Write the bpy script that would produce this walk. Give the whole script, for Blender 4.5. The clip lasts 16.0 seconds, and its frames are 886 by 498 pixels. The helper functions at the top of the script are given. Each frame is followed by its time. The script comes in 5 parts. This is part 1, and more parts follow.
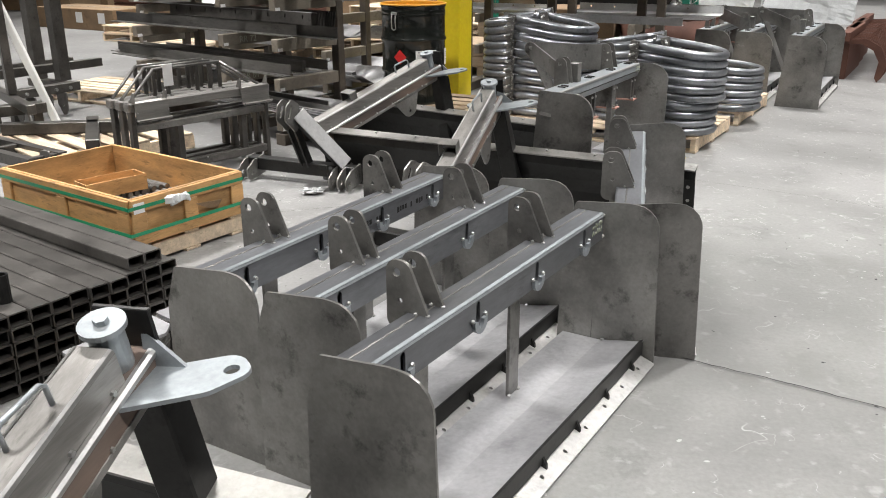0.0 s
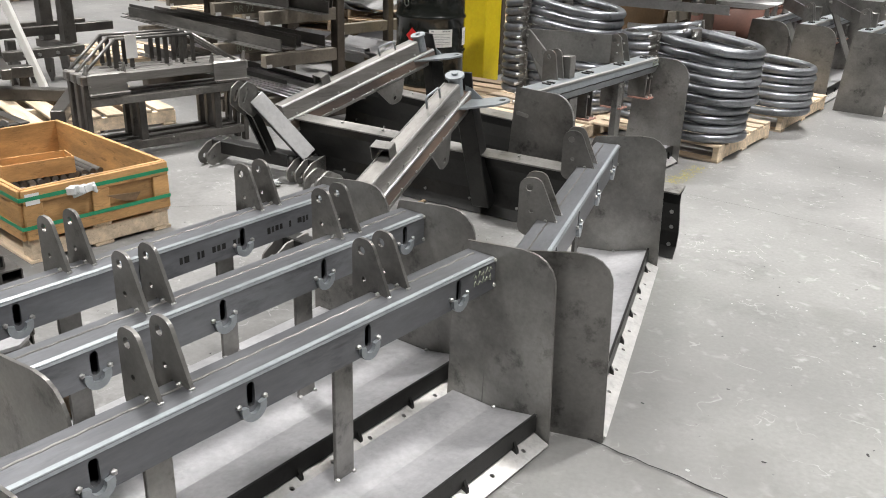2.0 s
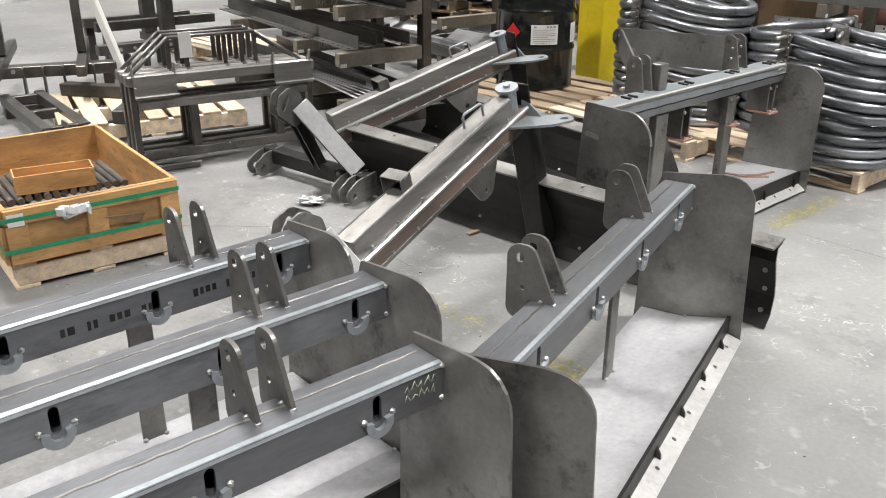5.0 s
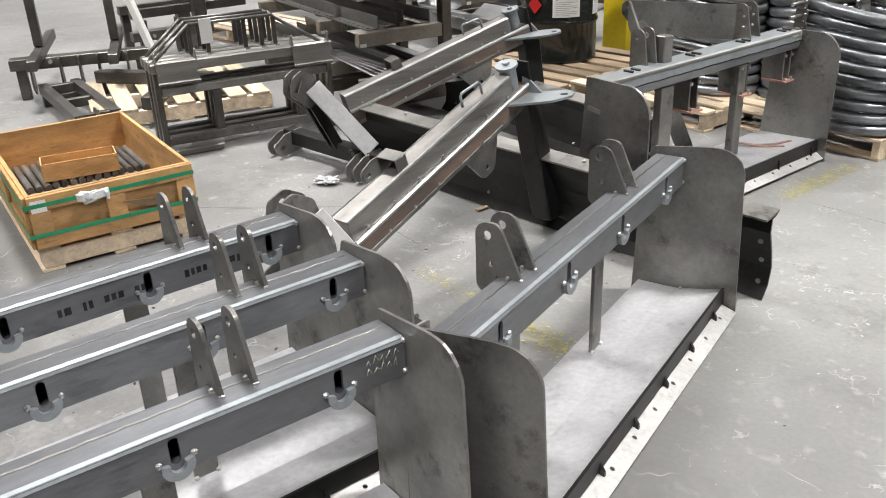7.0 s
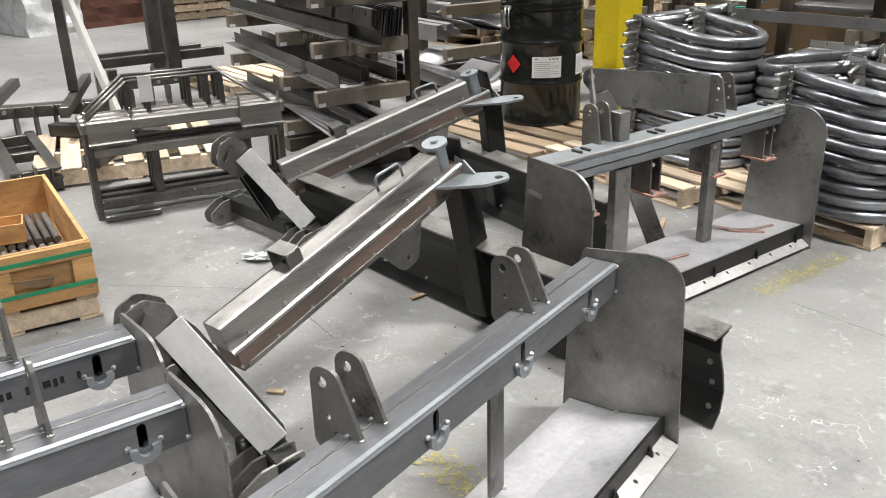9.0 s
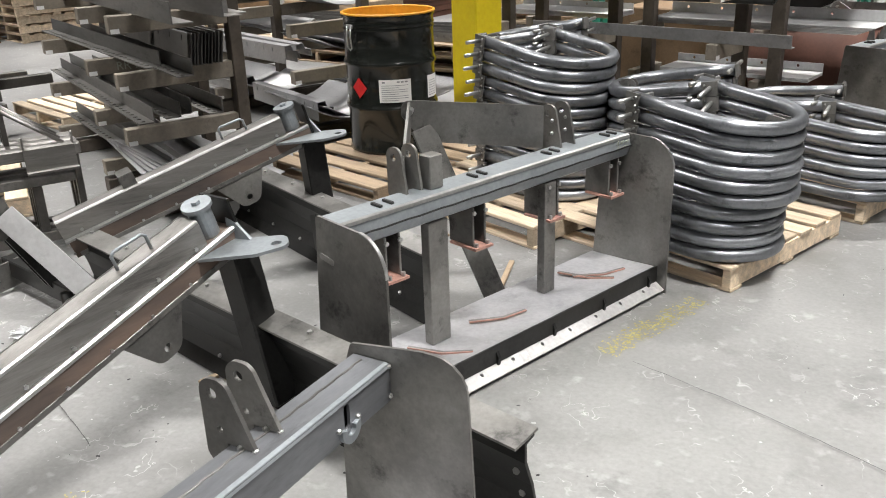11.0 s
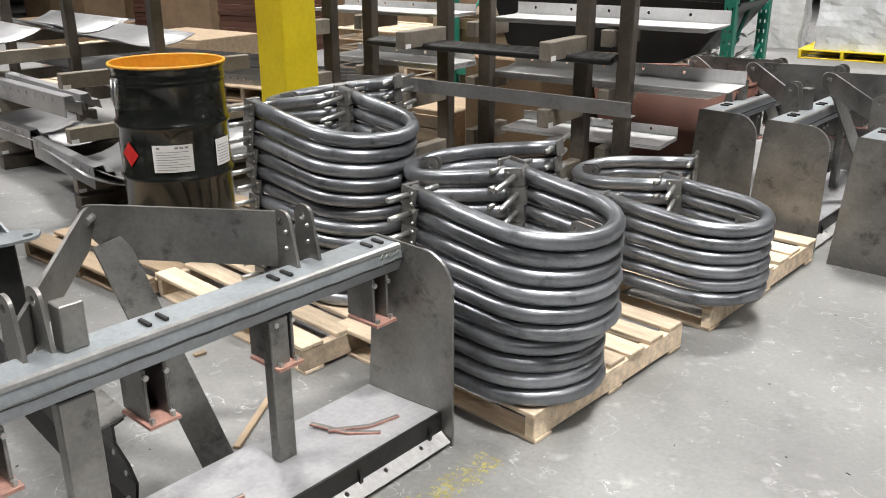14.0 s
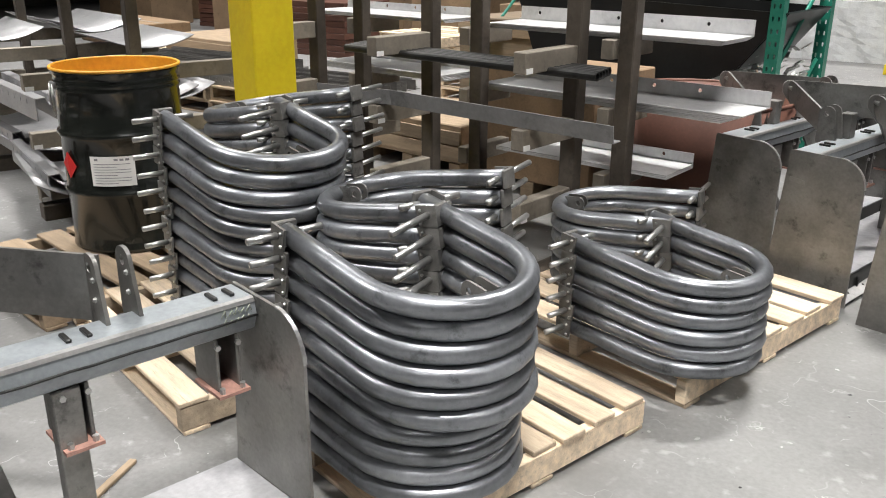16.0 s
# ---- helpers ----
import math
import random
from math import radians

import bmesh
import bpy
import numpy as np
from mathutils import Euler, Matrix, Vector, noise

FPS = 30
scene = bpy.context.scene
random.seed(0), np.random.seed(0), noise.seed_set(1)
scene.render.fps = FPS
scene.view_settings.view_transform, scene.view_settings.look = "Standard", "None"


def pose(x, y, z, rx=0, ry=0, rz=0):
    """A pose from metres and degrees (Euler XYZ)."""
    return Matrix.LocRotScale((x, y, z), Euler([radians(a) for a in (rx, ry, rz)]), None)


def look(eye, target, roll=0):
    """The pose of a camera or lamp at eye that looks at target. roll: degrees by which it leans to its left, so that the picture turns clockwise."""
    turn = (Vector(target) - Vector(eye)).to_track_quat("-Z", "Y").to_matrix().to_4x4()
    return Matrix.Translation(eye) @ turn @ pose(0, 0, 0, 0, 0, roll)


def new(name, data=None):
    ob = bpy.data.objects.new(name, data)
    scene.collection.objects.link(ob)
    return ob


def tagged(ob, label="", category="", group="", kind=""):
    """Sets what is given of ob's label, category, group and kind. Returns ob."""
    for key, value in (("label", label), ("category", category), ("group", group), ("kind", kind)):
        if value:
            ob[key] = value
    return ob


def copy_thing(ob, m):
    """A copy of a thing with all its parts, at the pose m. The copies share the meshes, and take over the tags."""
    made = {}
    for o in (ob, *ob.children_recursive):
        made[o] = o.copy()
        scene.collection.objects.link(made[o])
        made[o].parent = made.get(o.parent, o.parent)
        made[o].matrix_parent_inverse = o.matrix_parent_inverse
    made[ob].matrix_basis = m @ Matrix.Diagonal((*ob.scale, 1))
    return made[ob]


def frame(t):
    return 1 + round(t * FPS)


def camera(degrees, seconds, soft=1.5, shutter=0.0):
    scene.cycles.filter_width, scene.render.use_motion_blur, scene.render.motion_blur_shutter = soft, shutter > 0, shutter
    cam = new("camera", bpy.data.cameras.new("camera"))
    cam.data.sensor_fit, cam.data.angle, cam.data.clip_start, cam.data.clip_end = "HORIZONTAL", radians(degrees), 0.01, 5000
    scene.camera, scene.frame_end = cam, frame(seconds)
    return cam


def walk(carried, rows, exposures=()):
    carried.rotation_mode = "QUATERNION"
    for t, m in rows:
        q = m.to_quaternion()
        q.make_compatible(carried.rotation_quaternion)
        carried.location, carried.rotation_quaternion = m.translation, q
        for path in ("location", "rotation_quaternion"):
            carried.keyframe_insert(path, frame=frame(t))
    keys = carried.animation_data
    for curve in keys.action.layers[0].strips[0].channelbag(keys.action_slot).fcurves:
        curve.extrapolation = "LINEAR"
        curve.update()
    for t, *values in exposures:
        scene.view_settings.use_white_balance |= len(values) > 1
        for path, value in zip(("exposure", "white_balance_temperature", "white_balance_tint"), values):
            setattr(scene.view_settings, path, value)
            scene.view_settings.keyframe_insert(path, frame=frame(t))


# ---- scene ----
cam = camera(54.9, 16.0, soft=1.0)
EXPO = 0.0
LAMPS = [(x, y, 212) for x in (-7.5, -2.6, 2.6, 7.5) for y in (0.5, 5.2, 10.0, 15.0, 21.0)]
PATH = [
    (0, (0.509, 0.204, 1.463), (0.28, 2.071, 0.785), -0.1),
    (0.5, (0.621, 0.39, 1.481), (0.383, 2.25, 0.785), 1.1),
    (1, (0.829, 0.527, 1.493), (0.559, 2.374, 0.774), 1.4),
    (1.5, (1.009, 0.678, 1.49), (0.63, 2.499, 0.755), 1.2),
    (2, (1.092, 0.901, 1.49), (0.674, 2.709, 0.744), 1.8),
    (2.5, (1.171, 1.066, 1.496), (0.713, 2.861, 0.743), 1.4),
    (3, (1.332, 1.258, 1.499), (0.756, 3.019, 0.747), 0.2),
    (3.5, (1.384, 1.435, 1.481), (0.764, 3.179, 0.725), 0.4),
    (4, (1.371, 1.62, 1.487), (0.717, 3.348, 0.722), 0.7),
    (4.2, (1.37, 1.672, 1.475), (0.682, 3.385, 0.707), 0.6),
    (6.3, (1.495, 1.754, 1.498), (0.68, 3.377, 0.661), -1.2),
    (6.5, (1.534, 1.752, 1.523), (0.703, 3.362, 0.676), -1.9),
    (7, (1.594, 1.767, 1.516), (0.726, 3.362, 0.679), -2.3),
    (7.5, (1.606, 1.847, 1.525), (0.711, 3.436, 0.703), -2.4),
    (8, (1.572, 2.015, 1.542), (0.647, 3.603, 0.752), -1.7),
    (8.5, (1.607, 2.176, 1.53), (0.674, 3.777, 0.778), -1.4),
    (9, (1.725, 2.371, 1.532), (0.788, 3.971, 0.782), -1.5),
    (9.2, (1.743, 2.431, 1.51), (0.81, 4.04, 0.775), -1.4),
    (11.3, (1.9, 3.181, 1.526), (1.134, 4.875, 0.787), -2.0),
    (11.5, (1.924, 3.257, 1.534), (1.162, 4.953, 0.796), -1.9),
    (12, (1.928, 3.439, 1.547), (1.316, 5.195, 0.808), -0.7),
    (12.5, (2.031, 3.619, 1.547), (1.432, 5.384, 0.821), -0.8),
    (13, (2.109, 3.768, 1.546), (1.517, 5.541, 0.834), -0.5),
    (13.5, (2.084, 3.965, 1.532), (1.502, 5.75, 0.842), -0.2),
    (14, (2.067, 4.135, 1.544), (1.474, 5.918, 0.859), -0.2),
    (14.5, (2.153, 4.275, 1.508), (1.483, 6.044, 0.856), -0.8),
    (15, (2.253, 4.451, 1.523), (1.472, 6.165, 0.85), -0.6),
    (15.5, (2.297, 4.652, 1.543), (1.525, 6.36, 0.845), 0.1),
    (16, (2.41, 4.857, 1.492), (1.63, 6.571, 0.819), 0.3),
]
walk(cam, [(t, look(eye, target, roll)) for t, eye, target, roll in PATH], [(0.0, EXPO), (16.0, EXPO)])

# ---------- light: high-bay lamps under the hall's roof ----------
world = bpy.data.worlds.new("hall_world")
world.use_nodes = True
world.node_tree.nodes["Background"].inputs[0].default_value = (0.9, 0.95, 1.0, 1)
world.node_tree.nodes["Background"].inputs[1].default_value = 0.004
scene.world = world
for lx, ly, power in LAMPS:
    lamp = bpy.data.lights.new("high_bay_lamp", "AREA")
    lamp.shape, lamp.size, lamp.size_y, lamp.energy = "RECTANGLE", 1.2, 0.35, power
    lamp.color = (1.0, 0.975, 0.95)
    lamp.spread = radians(108)
    lo = new("high_bay_lamp", lamp)
    lo.matrix_world = pose(lx, ly, 5.6, 0, 0, 20)

# ---------- materials ----------
def material(name, base, rough=0.6, metal=0.0, var=0.25, scale=6.0, fine=60.0, bump=0.1, dark=None, island=False, spread=0.0, stain=0.0, stretch=(1, 1, 1), rough_var=0.12, coat=0.0):
    m = bpy.data.materials.new(name)
    m.use_nodes = True
    nt = m.node_tree
    b = nt.nodes["Principled BSDF"]
    tc = nt.nodes.new("ShaderNodeTexCoord")
    mp = nt.nodes.new("ShaderNodeMapping")
    mp.inputs["Scale"].default_value = stretch
    nt.links.new(tc.outputs["Object"], mp.inputs[0])
    info = nt.nodes.new("ShaderNodeObjectInfo")
    shift = nt.nodes.new("ShaderNodeVectorMath")
    shift.operation = "ADD"
    mul = nt.nodes.new("ShaderNodeMath")
    mul.operation, mul.inputs[1].default_value = "MULTIPLY", 37.0
    nt.links.new(info.outputs["Random"], mul.inputs[0])
    nt.links.new(mp.outputs[0], shift.inputs[0])
    nt.links.new(mul.outputs[0], shift.inputs[1])

    def nz(sc, det, rg=0.6):
        n = nt.nodes.new("ShaderNodeTexNoise")
        n.inputs["Scale"].default_value, n.inputs["Detail"].default_value, n.inputs["Roughness"].default_value = sc, det, rg
        nt.links.new(shift.outputs[0], n.inputs["Vector"])
        return n

    big, small = nz(scale, 6), nz(fine, 4)
    ramp = nt.nodes.new("ShaderNodeValToRGB")
    d = dark or tuple(c * (1 - 2 * var) for c in base)
    ramp.color_ramp.elements[0].position, ramp.color_ramp.elements[1].position = 0.32, 0.66
    ramp.color_ramp.elements[0].color, ramp.color_ramp.elements[1].color = (*d, 1), (*base, 1)
    nt.links.new(big.outputs["Fac"], ramp.inputs[0])
    mix = nt.nodes.new("ShaderNodeMix")
    mix.data_type, mix.blend_type = "RGBA", "OVERLAY"
    mix.inputs["Factor"].default_value = 0.24
    nt.links.new(ramp.outputs[0], mix.inputs["A"])
    nt.links.new(small.outputs["Fac"], mix.inputs["B"])
    out = mix.outputs["Result"]
    if spread:
        hsv = nt.nodes.new("ShaderNodeHueSaturation")
        rng = nt.nodes.new("ShaderNodeMapRange")
        rng.inputs["To Min"].default_value, rng.inputs["To Max"].default_value = 1 - spread, 1 + spread
        if island:
            geo = nt.nodes.new("ShaderNodeNewGeometry")
            nt.links.new(geo.outputs["Random Per Island"], rng.inputs["Value"])
        else:
            nt.links.new(info.outputs["Random"], rng.inputs["Value"])
        nt.links.new(rng.outputs[0], hsv.inputs["Value"])
        nt.links.new(out, hsv.inputs["Color"])
        out = hsv.outputs[0]
    if stain:
        st = nz(scale * 2.7, 8, 0.7)
        sr = nt.nodes.new("ShaderNodeValToRGB")
        sr.color_ramp.elements[0].position, sr.color_ramp.elements[1].position = 0.56, 0.68
        sr.color_ramp.elements[0].color, sr.color_ramp.elements[1].color = (1, 1, 1, 1), (1 - stain, 1 - stain, 1 - stain, 1)
        nt.links.new(st.outputs["Fac"], sr.inputs[0])
        mm = nt.nodes.new("ShaderNodeMix")
        mm.data_type, mm.blend_type = "RGBA", "MULTIPLY"
        mm.inputs["Factor"].default_value = 1.0
        nt.links.new(out, mm.inputs["A"])
        nt.links.new(sr.outputs[0], mm.inputs["B"])
        out = mm.outputs["Result"]
    nt.links.new(out, b.inputs["Base Color"])
    rr = nt.nodes.new("ShaderNodeMapRange")
    rr.inputs["To Min"].default_value, rr.inputs["To Max"].default_value = max(0.03, rough - rough_var), min(1, rough + rough_var)
    nt.links.new(big.outputs["Fac"], rr.inputs["Value"])
    nt.links.new(rr.outputs[0], b.inputs["Roughness"])
    b.inputs["Metallic"].default_value = metal
    b.inputs["Coat Weight"].default_value = coat
    if bump:
        bp = nt.nodes.new("ShaderNodeBump")
        bp.inputs["Strength"].default_value, bp.inputs["Distance"].default_value = bump, 0.004
        nt.links.new(small.outputs["Fac"], bp.inputs["Height"])
        nt.links.new(bp.outputs[0], b.inputs["Normal"])
    return m


def concrete():
    m = material("concrete", (0.245, 0.243, 0.239), 0.5, 0, 0.15, 1.3, 55, 0.12, stain=0.24)
    nt = m.node_tree
    b = nt.nodes["Principled BSDF"]
    src = b.inputs["Base Color"].links[0].from_socket
    tc = nt.nodes.new("ShaderNodeTexCoord")

    def field(scale, detail, lo, hi, shift):
        mp = nt.nodes.new("ShaderNodeMapping")
        mp.inputs["Location"].default_value = (shift, shift * 0.7, 0)
        n = nt.nodes.new("ShaderNodeTexNoise")
        n.inputs["Scale"].default_value, n.inputs["Detail"].default_value = scale, detail
        r = nt.nodes.new("ShaderNodeMapRange")
        r.inputs["From Min"].default_value, r.inputs["From Max"].default_value = lo, hi
        nt.links.new(tc.outputs["Object"], mp.inputs[0])
        nt.links.new(mp.outputs[0], n.inputs["Vector"])
        nt.links.new(n.outputs["Fac"], r.inputs["Value"])
        return n, r

    def times(a, c):
        k = nt.nodes.new("ShaderNodeMath")
        k.operation = "MULTIPLY"
        nt.links.new(a, k.inputs[0])
        nt.links.new(c, k.inputs[1])
        return k.outputs[0]

    def line(scale, width, shift):
        n, r = field(scale, 3, 0, 1, shift)
        d = nt.nodes.new("ShaderNodeMath")
        d.operation, d.inputs[1].default_value = "SUBTRACT", 0.5
        a = nt.nodes.new("ShaderNodeMath")
        a.operation = "ABSOLUTE"
        w = nt.nodes.new("ShaderNodeMapRange")
        w.inputs["From Min"].default_value, w.inputs["From Max"].default_value = width, 0.0
        nt.links.new(n.outputs["Fac"], d.inputs[0])
        nt.links.new(d.outputs[0], a.inputs[0])
        nt.links.new(a.outputs[0], w.inputs["Value"])
        return w.outputs[0]

    def lay(under, mask, colour):
        x = nt.nodes.new("ShaderNodeMix")
        x.data_type = "RGBA"
        x.inputs["B"].default_value = (*colour, 1)
        nt.links.new(under, x.inputs["A"])
        nt.links.new(mask, x.inputs["Factor"])
        return x.outputs["Result"]

    out = src
    out = lay(out, field(14, 8, 0.60, 0.78, 9)[1].outputs[0], (0.36, 0.36, 0.355))
    out = lay(out, times(line(5, 0.006, 3), field(4, 2, 0.58, 0.64, 21)[1].outputs[0]), (0.40, 0.40, 0.39))
    out = lay(out, times(line(9, 0.008, 14), field(6, 2, 0.60, 0.66, 2)[1].outputs[0]), (0.44, 0.44, 0.43))
    out = lay(out, field(34, 3, 0.72, 0.75, 5)[1].outputs[0], (0.50, 0.50, 0.49))
    out = lay(out, field(28, 4, 0.74, 0.78, 31)[1].outputs[0], (0.07, 0.07, 0.068))
    out = lay(out, field(0.55, 6, 0.50, 0.80, 12)[1].outputs[0], (0.12, 0.119, 0.116))
    out = lay(out, field(2.3, 7, 0.58, 0.86, 40)[1].outputs[0], (0.13, 0.128, 0.122))
    out = lay(out, times(line(2.2, 0.0035, 52), field(2.5, 2, 0.58, 0.66, 33)[1].outputs[0]), (0.38, 0.38, 0.37))
    nt.links.new(out, b.inputs["Base Color"])
    return m


M_CONC = concrete()
M_STEEL = material("mill_scale_steel", (0.30, 0.293, 0.278), 0.40, 0.62, 0.28, 3.2, 70, 0.06, spread=0.14, stain=0.55)
M_TUBE = material("hot_rolled_tube_steel", (0.235, 0.243, 0.26), 0.36, 0.6, 0.22, 4, 70, 0.04, spread=0.14, stain=0.35, stretch=(1, 0.25, 1))
M_BOOM = material("pale_channel_steel", (0.35, 0.337, 0.32), 0.40, 0.62, 0.22, 5, 70, 0.05, spread=0.08, stain=0.35, stretch=(3, 0.3, 3))
# pale sheet steel, its colour brightened to offset shade inside the racks
M_PALE = material("brightened_pale_sheet", (0.66, 0.66, 0.665), 0.42, 0.25, 0.1, 4, 50, 0.04, spread=0.12, stain=0.15)
M_EDGE = material("pale_ground_cutting_edge", (0.52, 0.515, 0.505), 0.45, 0.3, 0.12, 6, 60, 0.05, stain=0.25)
M_BAR = material("grey_stock_bar_steel", (0.26, 0.252, 0.24), 0.40, 0.65, 0.25, 5, 70, 0.05, spread=0.3, stain=0.4, stretch=(0.3, 1, 1))
M_BRIGHT = material("bright_ground_steel", (0.52, 0.52, 0.51), 0.36, 0.85, 0.08, 9, 90, 0.05)
M_SHEET = material("pickled_sheet_steel", (0.47, 0.47, 0.485), 0.40, 0.4, 0.15, 3, 50, 0.04, stain=0.2)
M_SHEETD = material("dull_grey_sheet", (0.31, 0.31, 0.315), 0.42, 0.4, 0.16, 3, 50, 0.04, spread=0.2, stain=0.3)
M_FRAME = material("welded_dark_frame_steel", (0.125, 0.118, 0.11), 0.40, 0.55, 0.25, 5, 70, 0.05, spread=0.25, stain=0.4)
M_GALV = material("zinc_grey_plate", (0.34, 0.37, 0.39), 0.42, 0.5, 0.1, 7, 60, 0.04)
M_DARK = material("dark_mill_steel", (0.038, 0.038, 0.037), 0.40, 0.55, 0.2, 5, 70, 0.05, spread=0.2, stain=0.4)
M_RUSTY = material("brown_flash_rusted_steel", (0.26, 0.19, 0.15), 0.55, 0.35, 0.2, 6, 60, 0.08, dark=(0.1, 0.085, 0.08), stretch=(1, 0.2, 1))
M_HOOP = material("bare_round_tube_steel", (0.325, 0.34, 0.365), 0.35, 0.72, 0.22, 5, 60, 0.03, spread=0.18, stain=0.5)
M_BLACK = material("soot_black", (0.012, 0.012, 0.012), 0.7, 0, 0.1, 9, 60, 0)
M_PINK = material("red_oxide_cut_edge", (0.48, 0.27, 0.22), 0.6, 0.1, 0.15, 20, 80, 0.1)
M_WOOD = material("pale_pallet_pine", (0.72, 0.58, 0.42), 0.75, 0, 0.2, 3, 40, 0.4, spread=0.34, stain=0.32, stretch=(1, 8, 8))
M_OLD = material("weathered_pallet_wood", (0.36, 0.27, 0.18), 0.8, 0, 0.16, 3, 40, 0.3, spread=0.25, stain=0.25, stretch=(1, 8, 8))
M_PLY = material("orange_plywood", (0.60, 0.345, 0.14), 0.62, 0, 0.22, 3.5, 40, 0.2, stain=0.45, spread=0.12, stretch=(1, 1, 4))
M_CARD = material("brown_cardboard", (0.27, 0.18, 0.105), 0.8, 0, 0.14, 4, 60, 0.1, spread=0.25, stain=0.3)
M_STRAP = material("green_plastic_strap", (0.02, 0.30, 0.14), 0.35, 0, 0.1, 20, 60, 0)
M_DRUM = material("black_drum_enamel", (0.012, 0.014, 0.012), 0.22, 0, 0.2, 5, 40, 0.03, coat=0.4)
M_YIN = material("yellow_ochre_drum_lining", (0.75, 0.36, 0.03), 0.5, 0, 0.1, 5, 40, 0.05)
M_YELLOW = material("safety_yellow_paint", (0.80, 0.62, 0.02), 0.45, 0, 0.07, 3, 40, 0.1, stain=0.1)
M_PAPER = material("white_paper_label", (0.80, 0.80, 0.79), 0.7, 0, 0.03, 5, 50, 0)
M_RED = material("red_hazard_print", (0.55, 0.02, 0.02), 0.5, 0, 0.05, 5, 50, 0)
M_INK = material("grey_print", (0.25, 0.25, 0.27), 0.7, 0, 0.05, 5, 50, 0)
M_CHALK = material("pale_paint_marker", (0.42, 0.45, 0.36), 0.8, 0, 0.1, 30, 80, 0)
M_GREEN = material("green_rack_paint", (0.02, 0.22, 0.15), 0.4, 0, 0.1, 5, 50, 0.05)
M_WHITE = material("white_paint", (0.78, 0.78, 0.76), 0.5, 0, 0.06, 3, 40, 0.05)
M_WALL = material("painted_wall", (0.16, 0.16, 0.155), 0.8, 0, 0.06, 0.6, 20, 0.1)
M_CEIL = material("roof_deck", (0.06, 0.06, 0.06), 0.8, 0, 0.06, 0.6, 20, 0.1)
M_REDOX = material("brown_primer", (0.12, 0.05, 0.033), 0.6, 0.1, 0.15, 4, 60, 0.05, spread=0.2)
M_FILM = material("clear_crumpled_film", (0.75, 0.77, 0.78), 0.15, 0, 0.1, 9, 60, 0.6)
M_CRACK = material("joint_grey", (0.09, 0.09, 0.088), 0.8, 0, 0.1, 9, 60, 0)
M_SCUFF = material("pale_concrete_scuff", (0.40, 0.40, 0.39), 0.7, 0, 0.1, 9, 60, 0)
M_YPAINT = material("worn_yellow_floor_paint", (0.42, 0.37, 0.15), 0.7, 0, 0.2, 20, 80, 0.1)
M_ORANGE = material("orange_spray_mark", (0.70, 0.22, 0.06), 0.7, 0, 0.1, 20, 80, 0.1)

# ---------- mesh helpers ----------
def finish(name, bm, mat, parent=None, label="", smooth=False, local=None):
    me = bpy.data.meshes.new(name)
    bmesh.ops.recalc_face_normals(bm, faces=bm.faces)
    bm.to_mesh(me)
    bm.free()
    me.materials.append(mat)
    if smooth:
        for p in me.polygons:
            p.use_smooth = True
    ob = new(name, me)
    if parent:
        ob.parent = parent
    if local is not None:
        ob.matrix_local = local
    if label:
        ob["label"] = label
    return ob


def part(name, bm, mat, parent, label="", smooth=False, local=None):
    return finish(name, bm, mat, parent, label, smooth, local)


def piece(name, mesh, parent, local):
    ob = new(name, mesh)
    ob.parent = parent
    ob.matrix_local = local
    return ob


def base(name, label, category, m=None, group="", kind=""):
    ob = new(name)
    ob.empty_display_size = 0.05
    if m is not None:
        ob.matrix_world = m
    return tagged(ob, label, category, group, kind)


def block(bm, x0, x1, y0, y1, z0, z1, bev=0.0, m=None):
    b2 = bmesh.new()
    bmesh.ops.create_cube(b2, size=1)
    bmesh.ops.transform(b2, verts=b2.verts, matrix=Matrix.Translation(((x0 + x1) / 2, (y0 + y1) / 2, (z0 + z1) / 2)) @ Matrix.Diagonal((x1 - x0, y1 - y0, z1 - z0, 1)))
    if bev:
        bmesh.ops.bevel(b2, geom=b2.edges[:], offset=bev, segments=1, affect="EDGES")
    join(bm, b2, m)
    return bm


def join(bm, b2, m=None):
    if m is not None:
        bmesh.ops.transform(b2, verts=b2.verts, matrix=m)
    vm = [bm.verts.new(v.co) for v in b2.verts]
    b2.verts.index_update()
    for f in b2.faces:
        try:
            bm.faces.new([vm[v.index] for v in f.verts]).smooth = f.smooth
        except ValueError:
            pass
    b2.free()


def cyl(bm, p, q, r, seg=12, r2=None):
    p, q = Vector(p), Vector(q)
    b2 = bmesh.new()
    bmesh.ops.create_cone(b2, cap_ends=True, segments=seg, radius1=r, radius2=r if r2 is None else r2, depth=(q - p).length)
    m = Matrix.Translation((p + q) / 2) @ (q - p).to_track_quat("Z", "Y").to_matrix().to_4x4()
    join(bm, b2, m)
    return bm


def sweep(bm, pts, r, seg=12, caps=True):
    pts = [Vector(p) for p in pts]
    rings = []
    side = None
    for i, p in enumerate(pts):
        d = (pts[min(i + 1, len(pts) - 1)] - pts[max(i - 1, 0)]).normalized()
        if side is None:
            side = d.cross(Vector((0, 0, 1)))
            if side.length < 1e-3:
                side = d.cross(Vector((1, 0, 0)))
        side = (side - d * side.dot(d)).normalized()
        up = side.cross(d)
        rings.append([bm.verts.new(p + r * (math.cos(a) * side + math.sin(a) * up)) for a in [2 * math.pi * k / seg for k in range(seg)]])
    for a, b in zip(rings, rings[1:]):
        for k in range(seg):
            bm.faces.new((a[k], a[(k + 1) % seg], b[(k + 1) % seg], b[k])).smooth = True
    if caps:
        bm.faces.new(rings[0])
        bm.faces.new(rings[-1][::-1])
    return bm


